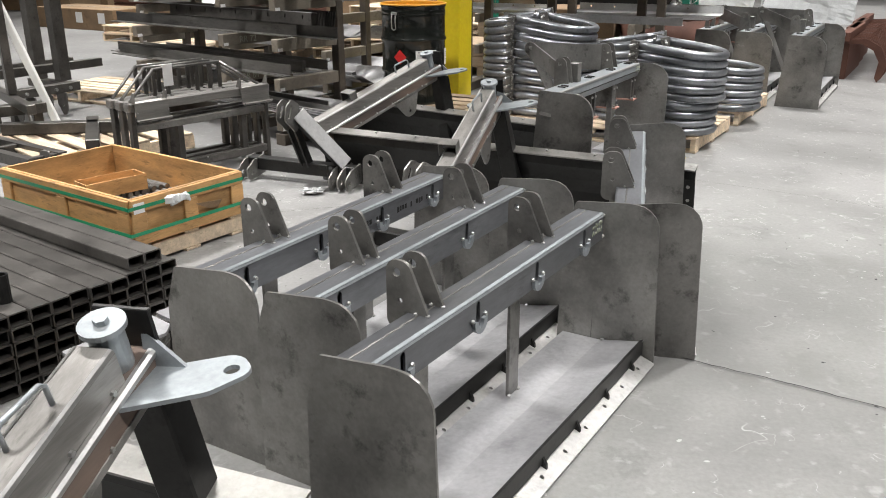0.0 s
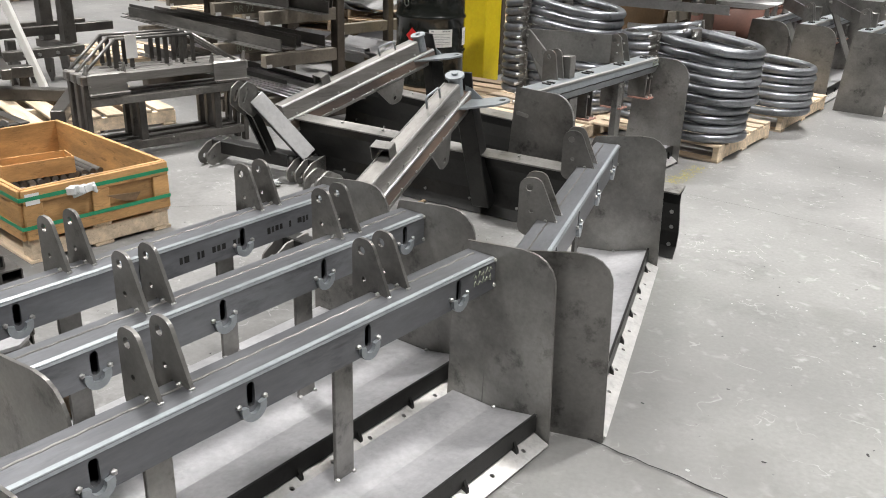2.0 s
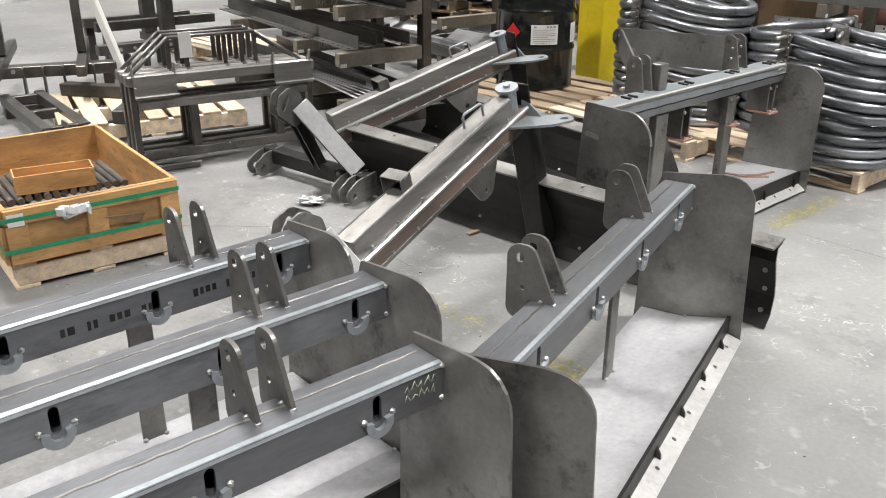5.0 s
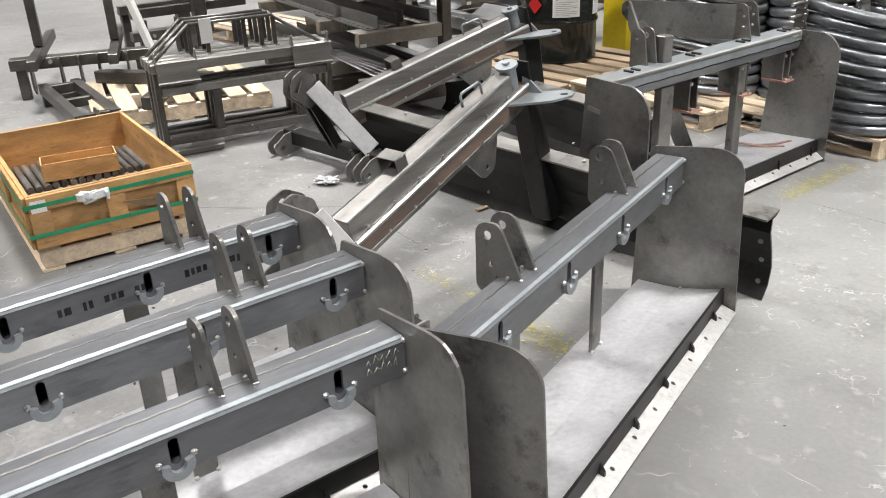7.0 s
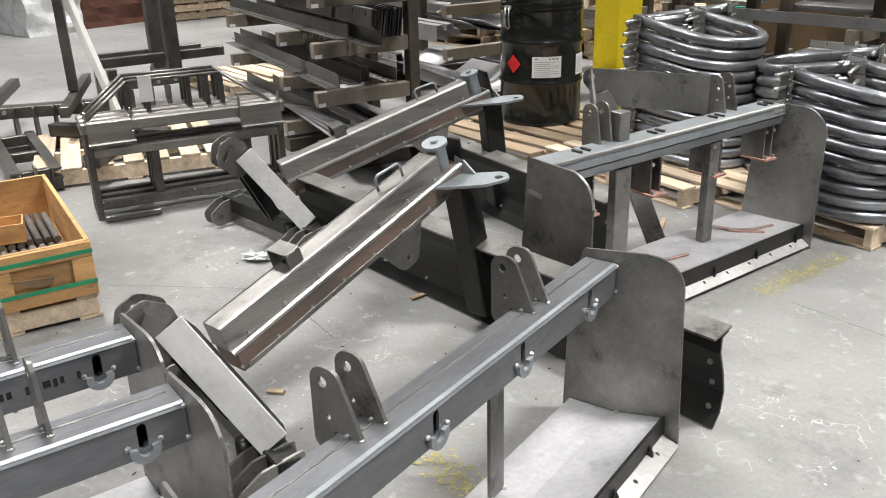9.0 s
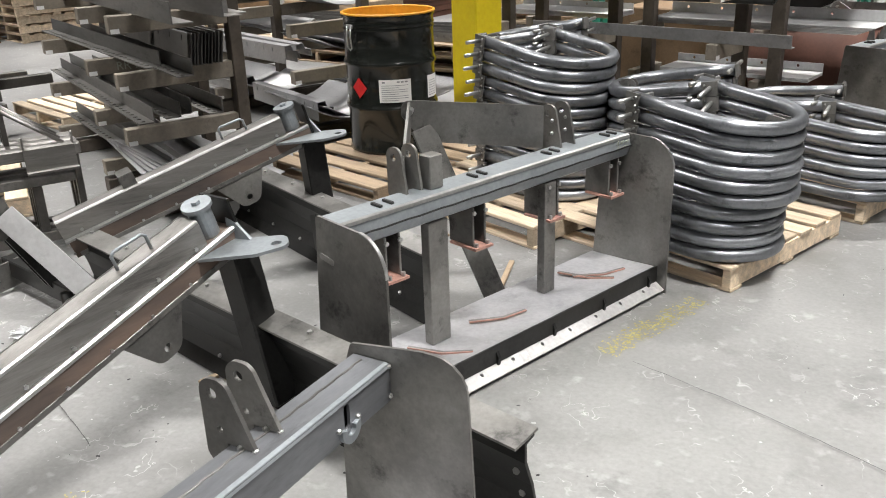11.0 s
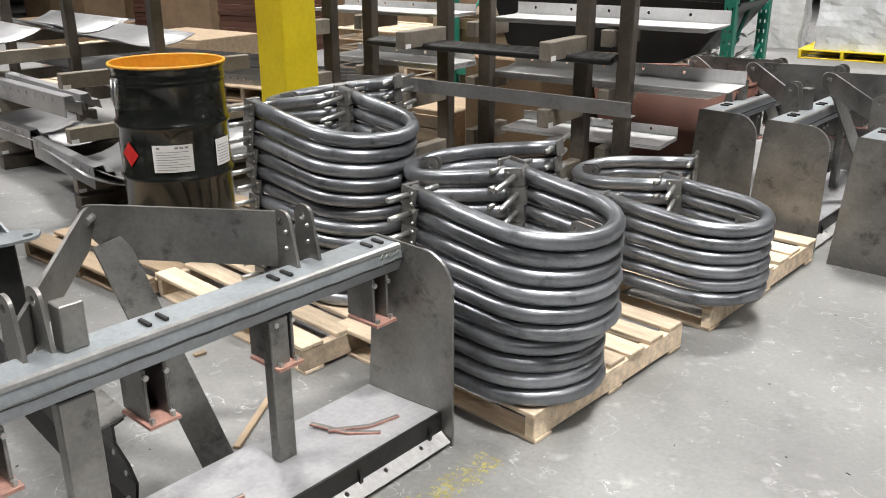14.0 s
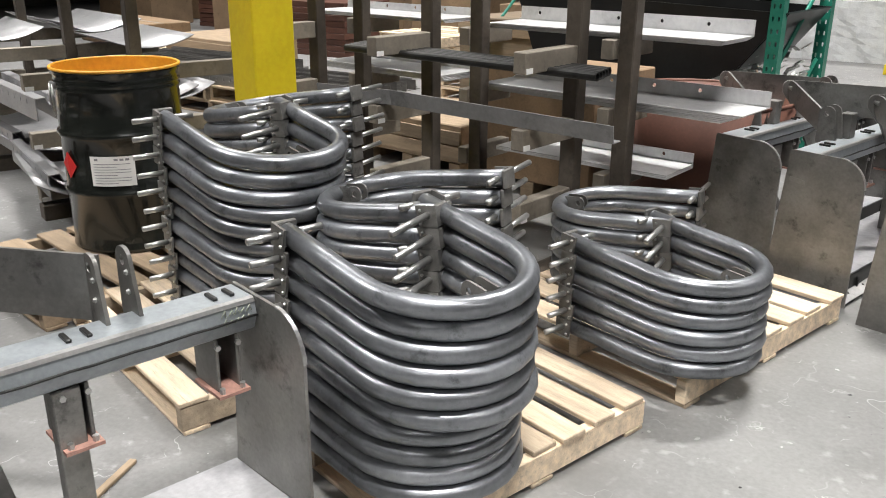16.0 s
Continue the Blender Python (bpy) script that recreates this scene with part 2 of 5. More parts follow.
def circle(cx, cy, r, n=14, a0=0.0, a1=360.0):
    full = abs(a1 - a0) >= 360
    k = n if full else n - 1
    return [(cx + r * math.cos(radians(a0 + (a1 - a0) * i / k)), cy + r * math.sin(radians(a0 + (a1 - a0) * i / k))) for i in range(n)]


def slot(cx, cy, w, h, n=7):
    r = w / 2
    return circle(cx, cy + h / 2 - r, r, n, 0, 180) + circle(cx, cy - h / 2 + r, r, n, 180, 360)


def plate(bm, outer, thick, m=None, holes=()):
    """A flat plate in its own XY plane, z from 0 to thick, with holes cut through."""
    b2 = bmesh.new()
    edges = []
    for loop in (outer, *holes):
        vs = [b2.verts.new((x, y, 0)) for x, y in loop]
        edges += [b2.edges.new((vs[i], vs[(i + 1) % len(vs)])) for i in range(len(vs))]
    if holes:
        bmesh.ops.triangle_fill(b2, use_beauty=True, use_dissolve=False, edges=edges)
    else:
        b2.faces.new(b2.verts[:])
    ex = bmesh.ops.extrude_face_region(b2, geom=b2.faces[:])
    bmesh.ops.translate(b2, verts=[v for v in ex["geom"] if isinstance(v, bmesh.types.BMVert)], vec=(0, 0, thick))
    join(bm, b2, m)
    return bm


def along(bm, profile, y0, y1, m=None, closed=True):
    """A profile of (x, z) drawn out along y."""
    b2 = bmesh.new()
    a = [b2.verts.new((x, y0, z)) for x, z in profile]
    b = [b2.verts.new((x, y1, z)) for x, z in profile]
    n = len(profile)
    for i in range(n):
        b2.faces.new((a[i], a[(i + 1) % n], b[(i + 1) % n], b[i]))
    b2.faces.new(a[::-1])
    b2.faces.new(b)
    join(bm, b2, m)
    return bm


def thick_line(pts, t):
    """A closed profile of thickness t round an open line of (x, z)."""
    up, dn = [], []
    for i, p in enumerate(pts):
        q0, q1 = pts[max(i - 1, 0)], pts[min(i + 1, len(pts) - 1)]
        dx, dz = q1[0] - q0[0], q1[1] - q0[1]
        l = math.hypot(dx, dz)
        up.append((p[0] - dz / l * t / 2, p[1] + dx / l * t / 2))
        dn.append((p[0] + dz / l * t / 2, p[1] - dx / l * t / 2))
    return up + dn[::-1]


def rounded(pts, rs, n=5):
    """A polygon whose corners are rounded by the radii given."""
    out = []
    for i, (p, r) in enumerate(zip(pts, rs)):
        p = Vector(p)
        if r <= 0:
            out.append(tuple(p))
            continue
        a, b = (Vector(pts[i - 1]) - p).normalized(), (Vector(pts[(i + 1) % len(pts)]) - p).normalized()
        half = a.angle(b) / 2
        t = r / math.tan(half)
        c = p + (a + b).normalized() * (r / math.sin(half))
        s, e = p + a * t - c, p + b * t - c
        for k in range(n + 1):
            v = s.lerp(e, k / n)
            out.append(tuple(c + v.normalized() * r))
    return out


VZ = Matrix(((1, 0, 0, 0), (0, 0, -1, 0), (0, 1, 0, 0), (0, 0, 0, 1)))  # plate plane to x-z, thickness towards -y
UZ = Matrix(((0, 0, 1, 0), (1, 0, 0, 0), (0, 1, 0, 0), (0, 0, 0, 1)))  # plate plane to y-z, thickness towards +x


def at_y(y):
    return Matrix.Translation((0, y, 0)) @ VZ


def at_x(x):
    return Matrix.Translation((x, 0, 0)) @ UZ


def place(x, y, heading, z=0.0):
    return pose(x, y, z, 0, 0, -heading)


BEAD = bpy.data.meshes.new("weld_bead")
_b = bmesh.new()
bmesh.ops.create_icosphere(_b, subdivisions=1, radius=1.0)
_b.to_mesh(BEAD)
_b.free()
BEAD.materials.append(M_BRIGHT)
BOLT = bpy.data.meshes.new("bolt_head")
_b = cyl(bmesh.new(), (0, 0, 0), (0, 0, 1), 1.0, 6)
_b.to_mesh(BOLT)
_b.free()
BOLT.materials.append(M_BRIGHT)


def weld(parent, pts, r=0.006, flat=1.0):
    for p in pts:
        piece("weld_bead", BEAD, parent, Matrix.Translation(p) @ Matrix.Diagonal((r, r * flat, r, 1)))


def bolt(parent, m, r=0.008, h=0.008):
    piece("bolt_head", BOLT, parent, m @ Matrix.Diagonal((r, r, h, 1)))


# ---------- setting ----------
bm = bmesh.new()
block(bm, -16, 14, -6, 32, -0.2, 0)
tagged(finish("floor", bm, M_CONC), "grey worn concrete factory floor with scuffs", "floor", kind="structure")
# unseen roof and walls added to close the hall, dark to limit bounce light
bm = bmesh.new()
block(bm, -16, 14, -6, 32, 6.2, 6.4)
tagged(finish("ceiling", bm, M_CEIL), "dark plain roof deck closing the hall out of view", "ceiling", kind="structure")
for nm, a in (("wall_north", (-16, 14, 32, 32.2)), ("wall_south", (-16, 14, -6.2, -6)), ("wall_west", (-16.2, -16, -6, 32)), ("wall_east", (14, 14.2, -6, 32))):
    bm = bmesh.new()
    block(bm, a[0], a[1], a[2], a[3], 0, 6.2)
    tagged(finish(nm, bm, M_WALL), "plain painted hall wall", "wall", kind="structure")

# ---------- box blades on their backs ----------
SLOTS = (0.172, 0.535, 0.898, 1.261)


def box_blade(m, label, tint, L=1.435):
    """x: 0 at the cutting edge, negative to the toolbar; y along the toolbar; as long as L."""
    o = base("box_blade", label, "box blade", m, "box blades laid on the floor")
    side = rounded([(-0.388, 0.0), (0.0, 0.0), (-0.024, 0.595), (-0.14, 0.598), (-0.335, 0.576), (-0.376, 0.45)], [0, 0, 0.085, 0, 0.012, 0.02])
    for y in (0.0, L + 0.008):
        bm = plate(bmesh.new(), side, 0.008, at_y(y))
        ob = part("end_plate", bm, M_STEEL, o)
    # toolbar: hollow square tube with four shank slots in its front wall
    bm = along(bmesh.new(), [(-0.2335, 0.551), (-0.326, 0.551), (-0.333, 0.544), (-0.333, 0.458), (-0.326, 0.451), (-0.2335, 0.451), (-0.2335, 0.459), (-0.325, 0.459), (-0.325, 0.543), (-0.2335, 0.543)], 0.002, L - 0.002)
    bar = part("toolbar", bm, tint, o, "square steel tube with rounded edges and slots")
    front = [(0.002, 0.4525), (L - 0.002, 0.4525), (L - 0.002, 0.548), (0.002, 0.548)]
    part("slotted_wall", plate(bmesh.new(), front, 0.008, at_x(-0.233), [slot(s, 0.504, 0.021, 0.062) for s in SLOTS]), tint, bar)
    bm = bmesh.new()
    n = 60
    sweep(bm, [(-0.292 + 0.0015 * math.sin(i * 2.1), 0.02 + (L - 0.04) * i / n, 0.5507) for i in range(n + 1)], 0.0035, 6)
    part("weld_seam", bm, M_STEEL, bar, "thin rippled weld seam")
    # thin paler strip on the rounded edge: the highlight is put into its colour
    bm = bmesh.new()
    along(bm, thick_line([(-0.237, 0.5495), (-0.2285, 0.5475), (-0.2245, 0.54)], 0.006), 0.003, L - 0.003)
    part("rounded_edge", bm, M_GALV, bar, "rounded tube edge with its highlight in a paler colour")
    for s in SLOTS:
        bm = bmesh.new()
        ring = circle(0, 0, 0.034, 12, 165, 375) + circle(0, 0, 0.0155, 12, 375, 165)
        plate(bm, ring, 0.011, Matrix.Translation((-0.2245, s, 0.476)) @ UZ)
        kp = part("shank_keeper", bm, M_GALV, o, "curved shank keeper welded below a slot")
        weld(kp, [(-0.222, s - 0.035, 0.487), (-0.222, s + 0.035, 0.487)], 0.008)
    # hitch ears standing on the toolbar
    ear = rounded([(-0.393, 0.692), (-0.393, 0.495), (-0.334, 0.495), (-0.334, 0.5515), (-0.262, 0.5515), (-0.325, 0.692)], [0.034, 0.03, 0, 0, 0, 0.033], 6)
    hol = [circle(-0.360, 0.658, 0.0125, 12), circle(-0.350, 0.58, 0.008, 10)]
    for s in (0.350, 0.424, 1.025, 1.10):
        bm = plate(bmesh.new(), ear, 0.0095, at_y(s), hol)
        e = part("hitch_ear", bm, M_STEEL, o, "steel hitch ear with a pin hole")
        weld(e, [(-0.266, s - 0.005, 0.552), (-0.30, s - 0.012, 0.554)], 0.006, 1.5)
    for s in (0.335, 0.868):
        bm = block(bmesh.new(), -0.292, -0.28, s - 0.033, s + 0.033, 0.075, 0.452, 0.002)
        st = part("strut", bm, M_STEEL, o, "flat steel strut")
        weld(st, [(-0.278, s + 0.03, 0.08), (-0.278, s - 0.03, 0.08)], 0.008)
    # moldboard sheet, its front lip, gussets and the drilled cutting edge
    bm = along(bmesh.new(), thick_line([(-0.362, 0.05), (-0.21, 0.052), (-0.0535, 0.085)], 0.006), 0.003, L - 0.003)
    part("moldboard", bm, M_SHEET, o, "pale bare sheet moldboard with scuffs")
    bm = along(bmesh.new(), thick_line([(-0.0485, 0.097), (-0.0475, 0.040)], 0.009), 0.004, L - 0.004)
    part("lip", bm, M_DARK, o)
    edge = [(0.006, 0.0), (L - 0.006, 0.0), (L - 0.006, 0.066), (0.006, 0.066)]
    bm = plate(bmesh.new(), edge, 0.008, Matrix.Translation((0.004, 0, 0.006)) @ pose(0, 0, 0, 0, 20, 0) @ Matrix(((0, -1, 0, 0), (1, 0, 0, 0), (0, 0, 1, 0), (0, 0, 0, 1))),
               [circle(0.10 + 0.155 * k, 0.034, 0.0075, 10) for k in range(9)])
    part("cutting_edge", bm, M_EDGE, o, "pale drilled cutting edge")
    for k in range(6):
        y = 0.14 + 0.236 * k
        bm = plate(bmesh.new(), [(-0.05, 0.030), (-0.028, 0.022), (-0.03, 0.04), (-0.043, 0.062), (-0.05, 0.062)], 0.011, at_y(y))
        part("gusset", bm, M_DARK, o)
    weld(o, [(-0.226, L - 0.004, 0.464), (-0.226, L - 0.004, 0.542), (-0.226, 0.006, 0.542), (-0.05, L - 0.005, 0.09), (-0.2, L - 0.006, 0.058)], 0.008)
    return o


box_blade(place(0.318, 1.770, 25.3), "raw steel box blade lying on its back on concrete", M_TUBE)
box_blade(place(0.084, 2.122, 24.2), "raw steel box blade nested between two others", M_TUBE, 1.36)
box_blade(place(-0.241, 2.280, 23.7), "raw steel box blade with an orange mark on its toolbar", M_TUBE, 1.36)
box_blade(place(1.090, 3.142, 5.8), "raw steel box blade with bright moldboard beside the aisle", M_TUBE)


def hitched_blade(m, label, loose=False):
    L = 1.46
    o = base("hitched_box_blade", label, "box blade", m, "box blades with hitch frames")
    side = rounded([(-0.385, 0.0), (0.0, 0.0), (0.0, 0.648), (-0.335, 0.655)], [0, 0, 0.12, 0.012], 8)
    pocket = slot(0, 0, 0.02, 0.09, 6)
    for y in (0.0, L + 0.008):
        bm = plate(bmesh.new(), side, 0.009, at_y(y))
        e = part("end_plate", bm, M_STEEL, o)
        bm = along(bmesh.new(), thick_line(circle(-0.12, 0.53, 0.121, 9, 2, 88), 0.004), y - 0.0098, y + 0.0008)
        part("ground_edge", bm, M_BRIGHT, e, "bright ground corner")
        if y == 0:
            bm = plate(bmesh.new(), slot(0, 0, 0.02, 0.075, 6), 0.003, Matrix.Translation((-0.29, -0.0085, 0.52)) @ VZ @ pose(0, 0, 0, 0, 0, 82))
            part("stamped_mark", bm, M_STEEL, e)
    bm = along(bmesh.new(), [(-0.33, 0.648), (-0.222, 0.648), (-0.212, 0.638), (-0.206, 0.602), (-0.222, 0.562), (-0.236, 0.553), (-0.33, 0.553)], 0.002, L - 0.002)
    bar = part("toolbar", bm, M_GALV, o, "welded steel toolbar with a folded front")
    # brighter strip along the folded edge, a highlight done in colour
    bm = along(bmesh.new(), thick_line([(-0.224, 0.649), (-0.2145, 0.6455), (-0.2105, 0.637)], 0.005), 0.003, L - 0.003)
    part("rounded_edge", bm, M_BRIGHT, bar)
    bm = sweep(bmesh.new(), [(-0.2035, 0.01 + 0.049 * i, 0.6015 + 0.001 * (i % 3)) for i in range(31)], 0.0035, 6)
    part("weld_seam", bm, M_DARK, bar)
    for s in (0.215, 0.645, 1.04, 1.40):
        bm = bmesh.new()
        block(bm, -0.30, -0.25, s - 0.035, s - 0.022, 0.648, 0.657, 0.002)
        block(bm, -0.30, -0.25, s + 0.012, s + 0.025, 0.648, 0.657, 0.002)
        part("shank_stop", bm, M_DARK, bar)
    for s in (0.205, 0.60, 1.0, 1.38):
        bm = bmesh.new()
        block(bm, -0.345, -0.225, s - 0.036, s - 0.026, 0.41, 0.556, 0.002)
        block(bm, -0.345, -0.225, s + 0.022, s + 0.032, 0.41, 0.556, 0.002)
        block(bm, -0.345, -0.335, s - 0.026, s + 0.022, 0.41, 0.552)
        p = part("shank_pocket", bm, M_STEEL, o, "two-cheek steel shank pocket")
        bm = plate(bmesh.new(), [(-0.335, s - 0.046), (-0.20, s - 0.046), (-0.20, s + 0.042), (-0.335, s + 0.042)], 0.009, Matrix.Translation((0, 0, 0.401)))
        part("pocket_foot", bm, M_PINK, p, "foot plate with reddish cut edges")
        for a in (-0.03, 0.027):
            bolt(p, Matrix.Translation((-0.214, s + a, 0.41)), 0.008, 0.014)
            bolt(p, Matrix.Translation((-0.226, s + a, 0.535)) @ pose(0, 0, 0, 0, 90), 0.008, 0.009)
    for s, w in ((0.40, 0.045), (0.98, 0.032)):
        bm = block(bmesh.new(), -0.262, -0.222, s - w, s + w, 0.098, 0.554, 0.003)
        part("post", bm, M_STEEL, o, "upright steel post")
    # sheet, lip, gussets, drilled edge
    bm = along(bmesh.new(), thick_line([(-0.382, 0.088), (-0.2, 0.096), (-0.052, 0.106)], 0.007), 0.003, L - 0.003)
    part("moldboard", bm, M_SHEET, o, "pale sheet moldboard with pink cut pieces")
    bm = along(bmesh.new(), thick_line([(-0.0465, 0.114), (-0.0455, 0.046)], 0.009), 0.004, L - 0.004)
    part("lip", bm, M_DARK, o)
    edge = [(0.006, 0.0), (L - 0.006, 0.0), (L - 0.006, 0.066), (0.006, 0.066)]
    bm = plate(bmesh.new(), edge, 0.009, Matrix.Translation((-0.006, 0, 0.012)) @ pose(0, 0, 0, 0, 32, 0) @ Matrix(((0, -1, 0, 0), (1, 0, 0, 0), (0, 0, 1, 0), (0, 0, 0, 1))),
               [circle(0.09 + 0.157 * k, 0.034, 0.008, 10) for k in range(9)])
    part("cutting_edge", bm, M_EDGE, o, "pale drilled cutting edge")
    for k in range(5):
        y = 0.2 + 0.3 * k
        bm = plate(bmesh.new(), [(-0.068, 0.045), (-0.035, 0.03), (-0.03, 0.07), (-0.05, 0.104)], 0.012, at_y(y))
        part("gusset", bm, M_DARK, o)
    # hitch frame: ears on the toolbar, two plates running back to a pin
    for s in (0.335, 0.40):
        bm = plate(bmesh.new(), rounded([(-0.385, 0.80), (-0.385, 0.62), (-0.325, 0.62), (-0.325, 0.6485), (-0.29, 0.6485), (-0.315, 0.80)], [0.034, 0.02, 0, 0, 0, 0.033], 6), 0.010, at_y(s), [circle(-0.35, 0.765, 0.013, 12)])
        part("hitch_ear", bm, M_STEEL, o, "steel hitch ear with a pin hole")
    bm = block(bmesh.new(), -0.32, -0.265, 0.41, 0.47, 0.6485, 0.765, 0.003)
    part("ear_block", bm, M_STEEL, o)
    for s in (1.12, 1.20):
        bm = plate(bmesh.new(), rounded([(-0.39, 0.81), (-0.39, 0.62), (-0.325, 0.62), (-0.325, 0.6485), (-0.285, 0.6485), (-0.32, 0.81)], [0.034, 0.02, 0, 0, 0, 0.033], 6), 0.010, at_y(s), [circle(-0.355, 0.775, 0.013, 12)])
        e = part("hitch_ear", bm, M_STEEL, o, "steel hitch ear with a pin hole")
        weld(e, [(-0.33, s - 0.012, 0.70), (-0.33, s - 0.012, 0.75)], 0.008)
    a, b = Vector((-0.36, 1.14, 0)), Vector((-0.74, 0.745, 0))
    d = (a - b).normalized()
    fm = Matrix(((d.x, 0, d.y, b.x), (d.y, 0, -d.x, b.y), (0, 1, 0, 0), (0, 0, 0, 1)))
    ln = (a - b).length
    bm = plate(bmesh.new(), rounded([(-0.04, 0.775), (0.02, 0.70), (0.07, 0.67), (ln, 0.63), (ln, 0.80), (0.03, 0.835), (-0.04, 0.835)], [0.03, 0.02, 0.02, 0, 0, 0, 0.03]), 0.010, fm, [circle(-0.005, 0.80, 0.012, 10)])
    part("link_plate", bm, M_STEEL, o, "long tapered link plate")
    a = Vector((-0.345, 0.37, 0))
    d = (a - b).normalized()
    fm = Matrix(((d.x, 0, d.y, b.x), (d.y, 0, -d.x, b.y), (0, 1, 0, 0), (0, 0, 0, 1)))
    ln = (a - b).length
    bm = plate(bmesh.new(), rounded([(-0.04, 0.775), (0.02, 0.72), (ln, 0.635), (ln, 0.74), (0.03, 0.835), (-0.04, 0.835)], [0.03, 0.02, 0, 0, 0, 0.03]), 0.010, Matrix.Translation((0.03, -0.03, 0)) @ fm, [circle(-0.005, 0.80, 0.012, 10)])
    part("link_plate", bm, M_STEEL, o, "short link plate")
    bm = cyl(bmesh.new(), (-0.70, 0.70, 0.80), (-0.76, 0.765, 0.80), 0.013, 12)
    part("hitch_pin", bm, M_BRIGHT, o)
    # brace from the pin down to the back of the sheet
    top, foot = Vector((-0.70, 0.76, 0.73)), Vector((-0.405, 0.86, 0.06))
    ax = (foot - top).normalized()
    wd = Vector((0.25, 0.97, 0)).normalized()
    nn = ax.cross(wd).normalized()
    wd = nn.cross(ax)
    fm = Matrix(((ax.x, wd.x, nn.x, top.x), (ax.y, wd.y, nn.y, top.y), (ax.z, wd.z, nn.z, top.z), (0, 0, 0, 1)))
    bm = block(bmesh.new(), 0, (foot - top).length, -0.05, 0.05, 0, 0.012, 0.002, fm)
    part("brace", bm, M_STEEL, o, "wide flat steel brace")
    if loose:
        for y, x, r in ((0.33, -0.17, 28), (0.66, -0.2, 60), (1.18, -0.21, 20), (1.24, -0.18, 55)):
            bm = bmesh.new()
            plate(bm, [(-0.11, -0.006), (0.02, -0.010), (0.12, 0.028), (0.116, 0.036), (0.02, 0.002), (-0.11, 0.006)], 0.006)
            c = base("cut_offcut", "bent flat steel offcut with pink edges on the moldboard", "offcut", m @ pose(x, y, 0.1045, 3, 0, r), "offcuts on the moldboard")
            part("strip", bm, M_STEEL, c)
            bm = bmesh.new()
            plate(bm, [(-0.11, -0.0095), (0.02, -0.0135), (0.121, 0.0245), (0.12, 0.028), (0.02, -0.010), (-0.11, -0.006)], 0.0065)
            part("cut_edge", bm, M_PINK, c)
    return o


EX, EY = 0.770, 5.050
hitched_blade(place(EX, EY, 23.2), "raw steel box blade with hitch frame beside the aisle", True)
for x, y, h in ((2.99, 8.40, 23), (2.59, 8.71, 23), (2.245, 8.92, 23)):
    hitched_blade(place(x, y, h), "raw steel box blade in a row beyond the pallets")


# ---------- pallets ----------
def board_mesh(name, lx, ly, lz):
    bm = block(bmesh.new(), -lx / 2, lx / 2, -ly / 2, ly / 2, 0, lz, 0.003)
    me = bpy.data.meshes.new(name)
    bmesh.ops.recalc_face_normals(bm, faces=bm.faces)
    bm.to_mesh(me)
    bm.free()
    return me


def pallet(m, w, d, label, mat, high=0.12, boards=7, rnd=0):
    """w across the boards' run (x), d along y; stringers run along y."""
    o = base("wooden_pallet", label, "pallet", m, "wooden pallets")
    rg = random.Random(rnd)
    bw = d / boards * 0.72
    top, low = board_mesh("deck_board", w, bw, 0.018), board_mesh("bottom_board", w, 0.09, 0.016)
    st = board_mesh("stringer", 0.04, d, high - 0.034)
    for me in (top, low, st):
        me.materials.append(mat)
    for i in range(boards):
        y = -d / 2 + bw / 2 + (d - bw) * i / (boards - 1) + rg.uniform(-0.012, 0.012)
        piece("deck_board", top, o, pose(rg.uniform(-0.006, 0.006), y, high - 0.018, rg.uniform(-0.3, 0.3), 0, rg.uniform(-1.2, 1.2)))
    for i in range(3):
        piece("stringer", st, o, pose((-0.5 + i / 2) * (w - 0.045), 0, 0.016))
        piece("bottom_board", low, o, pose(0, (-0.5 + i / 2) * (d - 0.1), 0))
    return o


pallet(place(1.600 + 0.47 * math.sin(radians(25)) - 0.50 * math.cos(radians(25)), 6.490 + 0.47 * math.cos(radians(25)) + 0.50 * math.sin(radians(25)), 25), 1.0, 0.96, "pale wooden pallet under a tall stack of hoops", M_WOOD, rnd=1)
pallet(place(2.103 + 0.57 * math.sin(radians(24.2)) - 0.50 * math.cos(radians(24.2)), 7.525 + 0.57 * math.cos(radians(24.2)) + 0.50 * math.sin(radians(24.2)), 24.2), 1.0, 1.14, "orange-brown wooden pallet under a low stack of hoops", M_WOOD, rnd=2)
pallet(place(0.40, 7.36, 26), 1.1, 1.0, "wooden pallet under a tall stack of hoops", M_WOOD, rnd=3)
pallet(place(-0.62, 7.78, 20), 1.0, 1.2, "weathered wooden pallet under a steel drum", M_OLD, 0.095, rnd=4)


# ---------- steel hoops ----------
def hoop_path(R, leg, n=14):
    pts = [(-0.03, -R, 0), (leg * 0.5, -R * 1.0, 0), (leg, -R, 0)]
    pts += [(leg + R * math.sin(radians(a)), -R * math.cos(radians(a)), 0) for a in [180 * k / n for k in range(1, n)]]
    return pts + [(leg, R, 0), (leg * 0.5, R, 0), (-0.03, R, 0)]


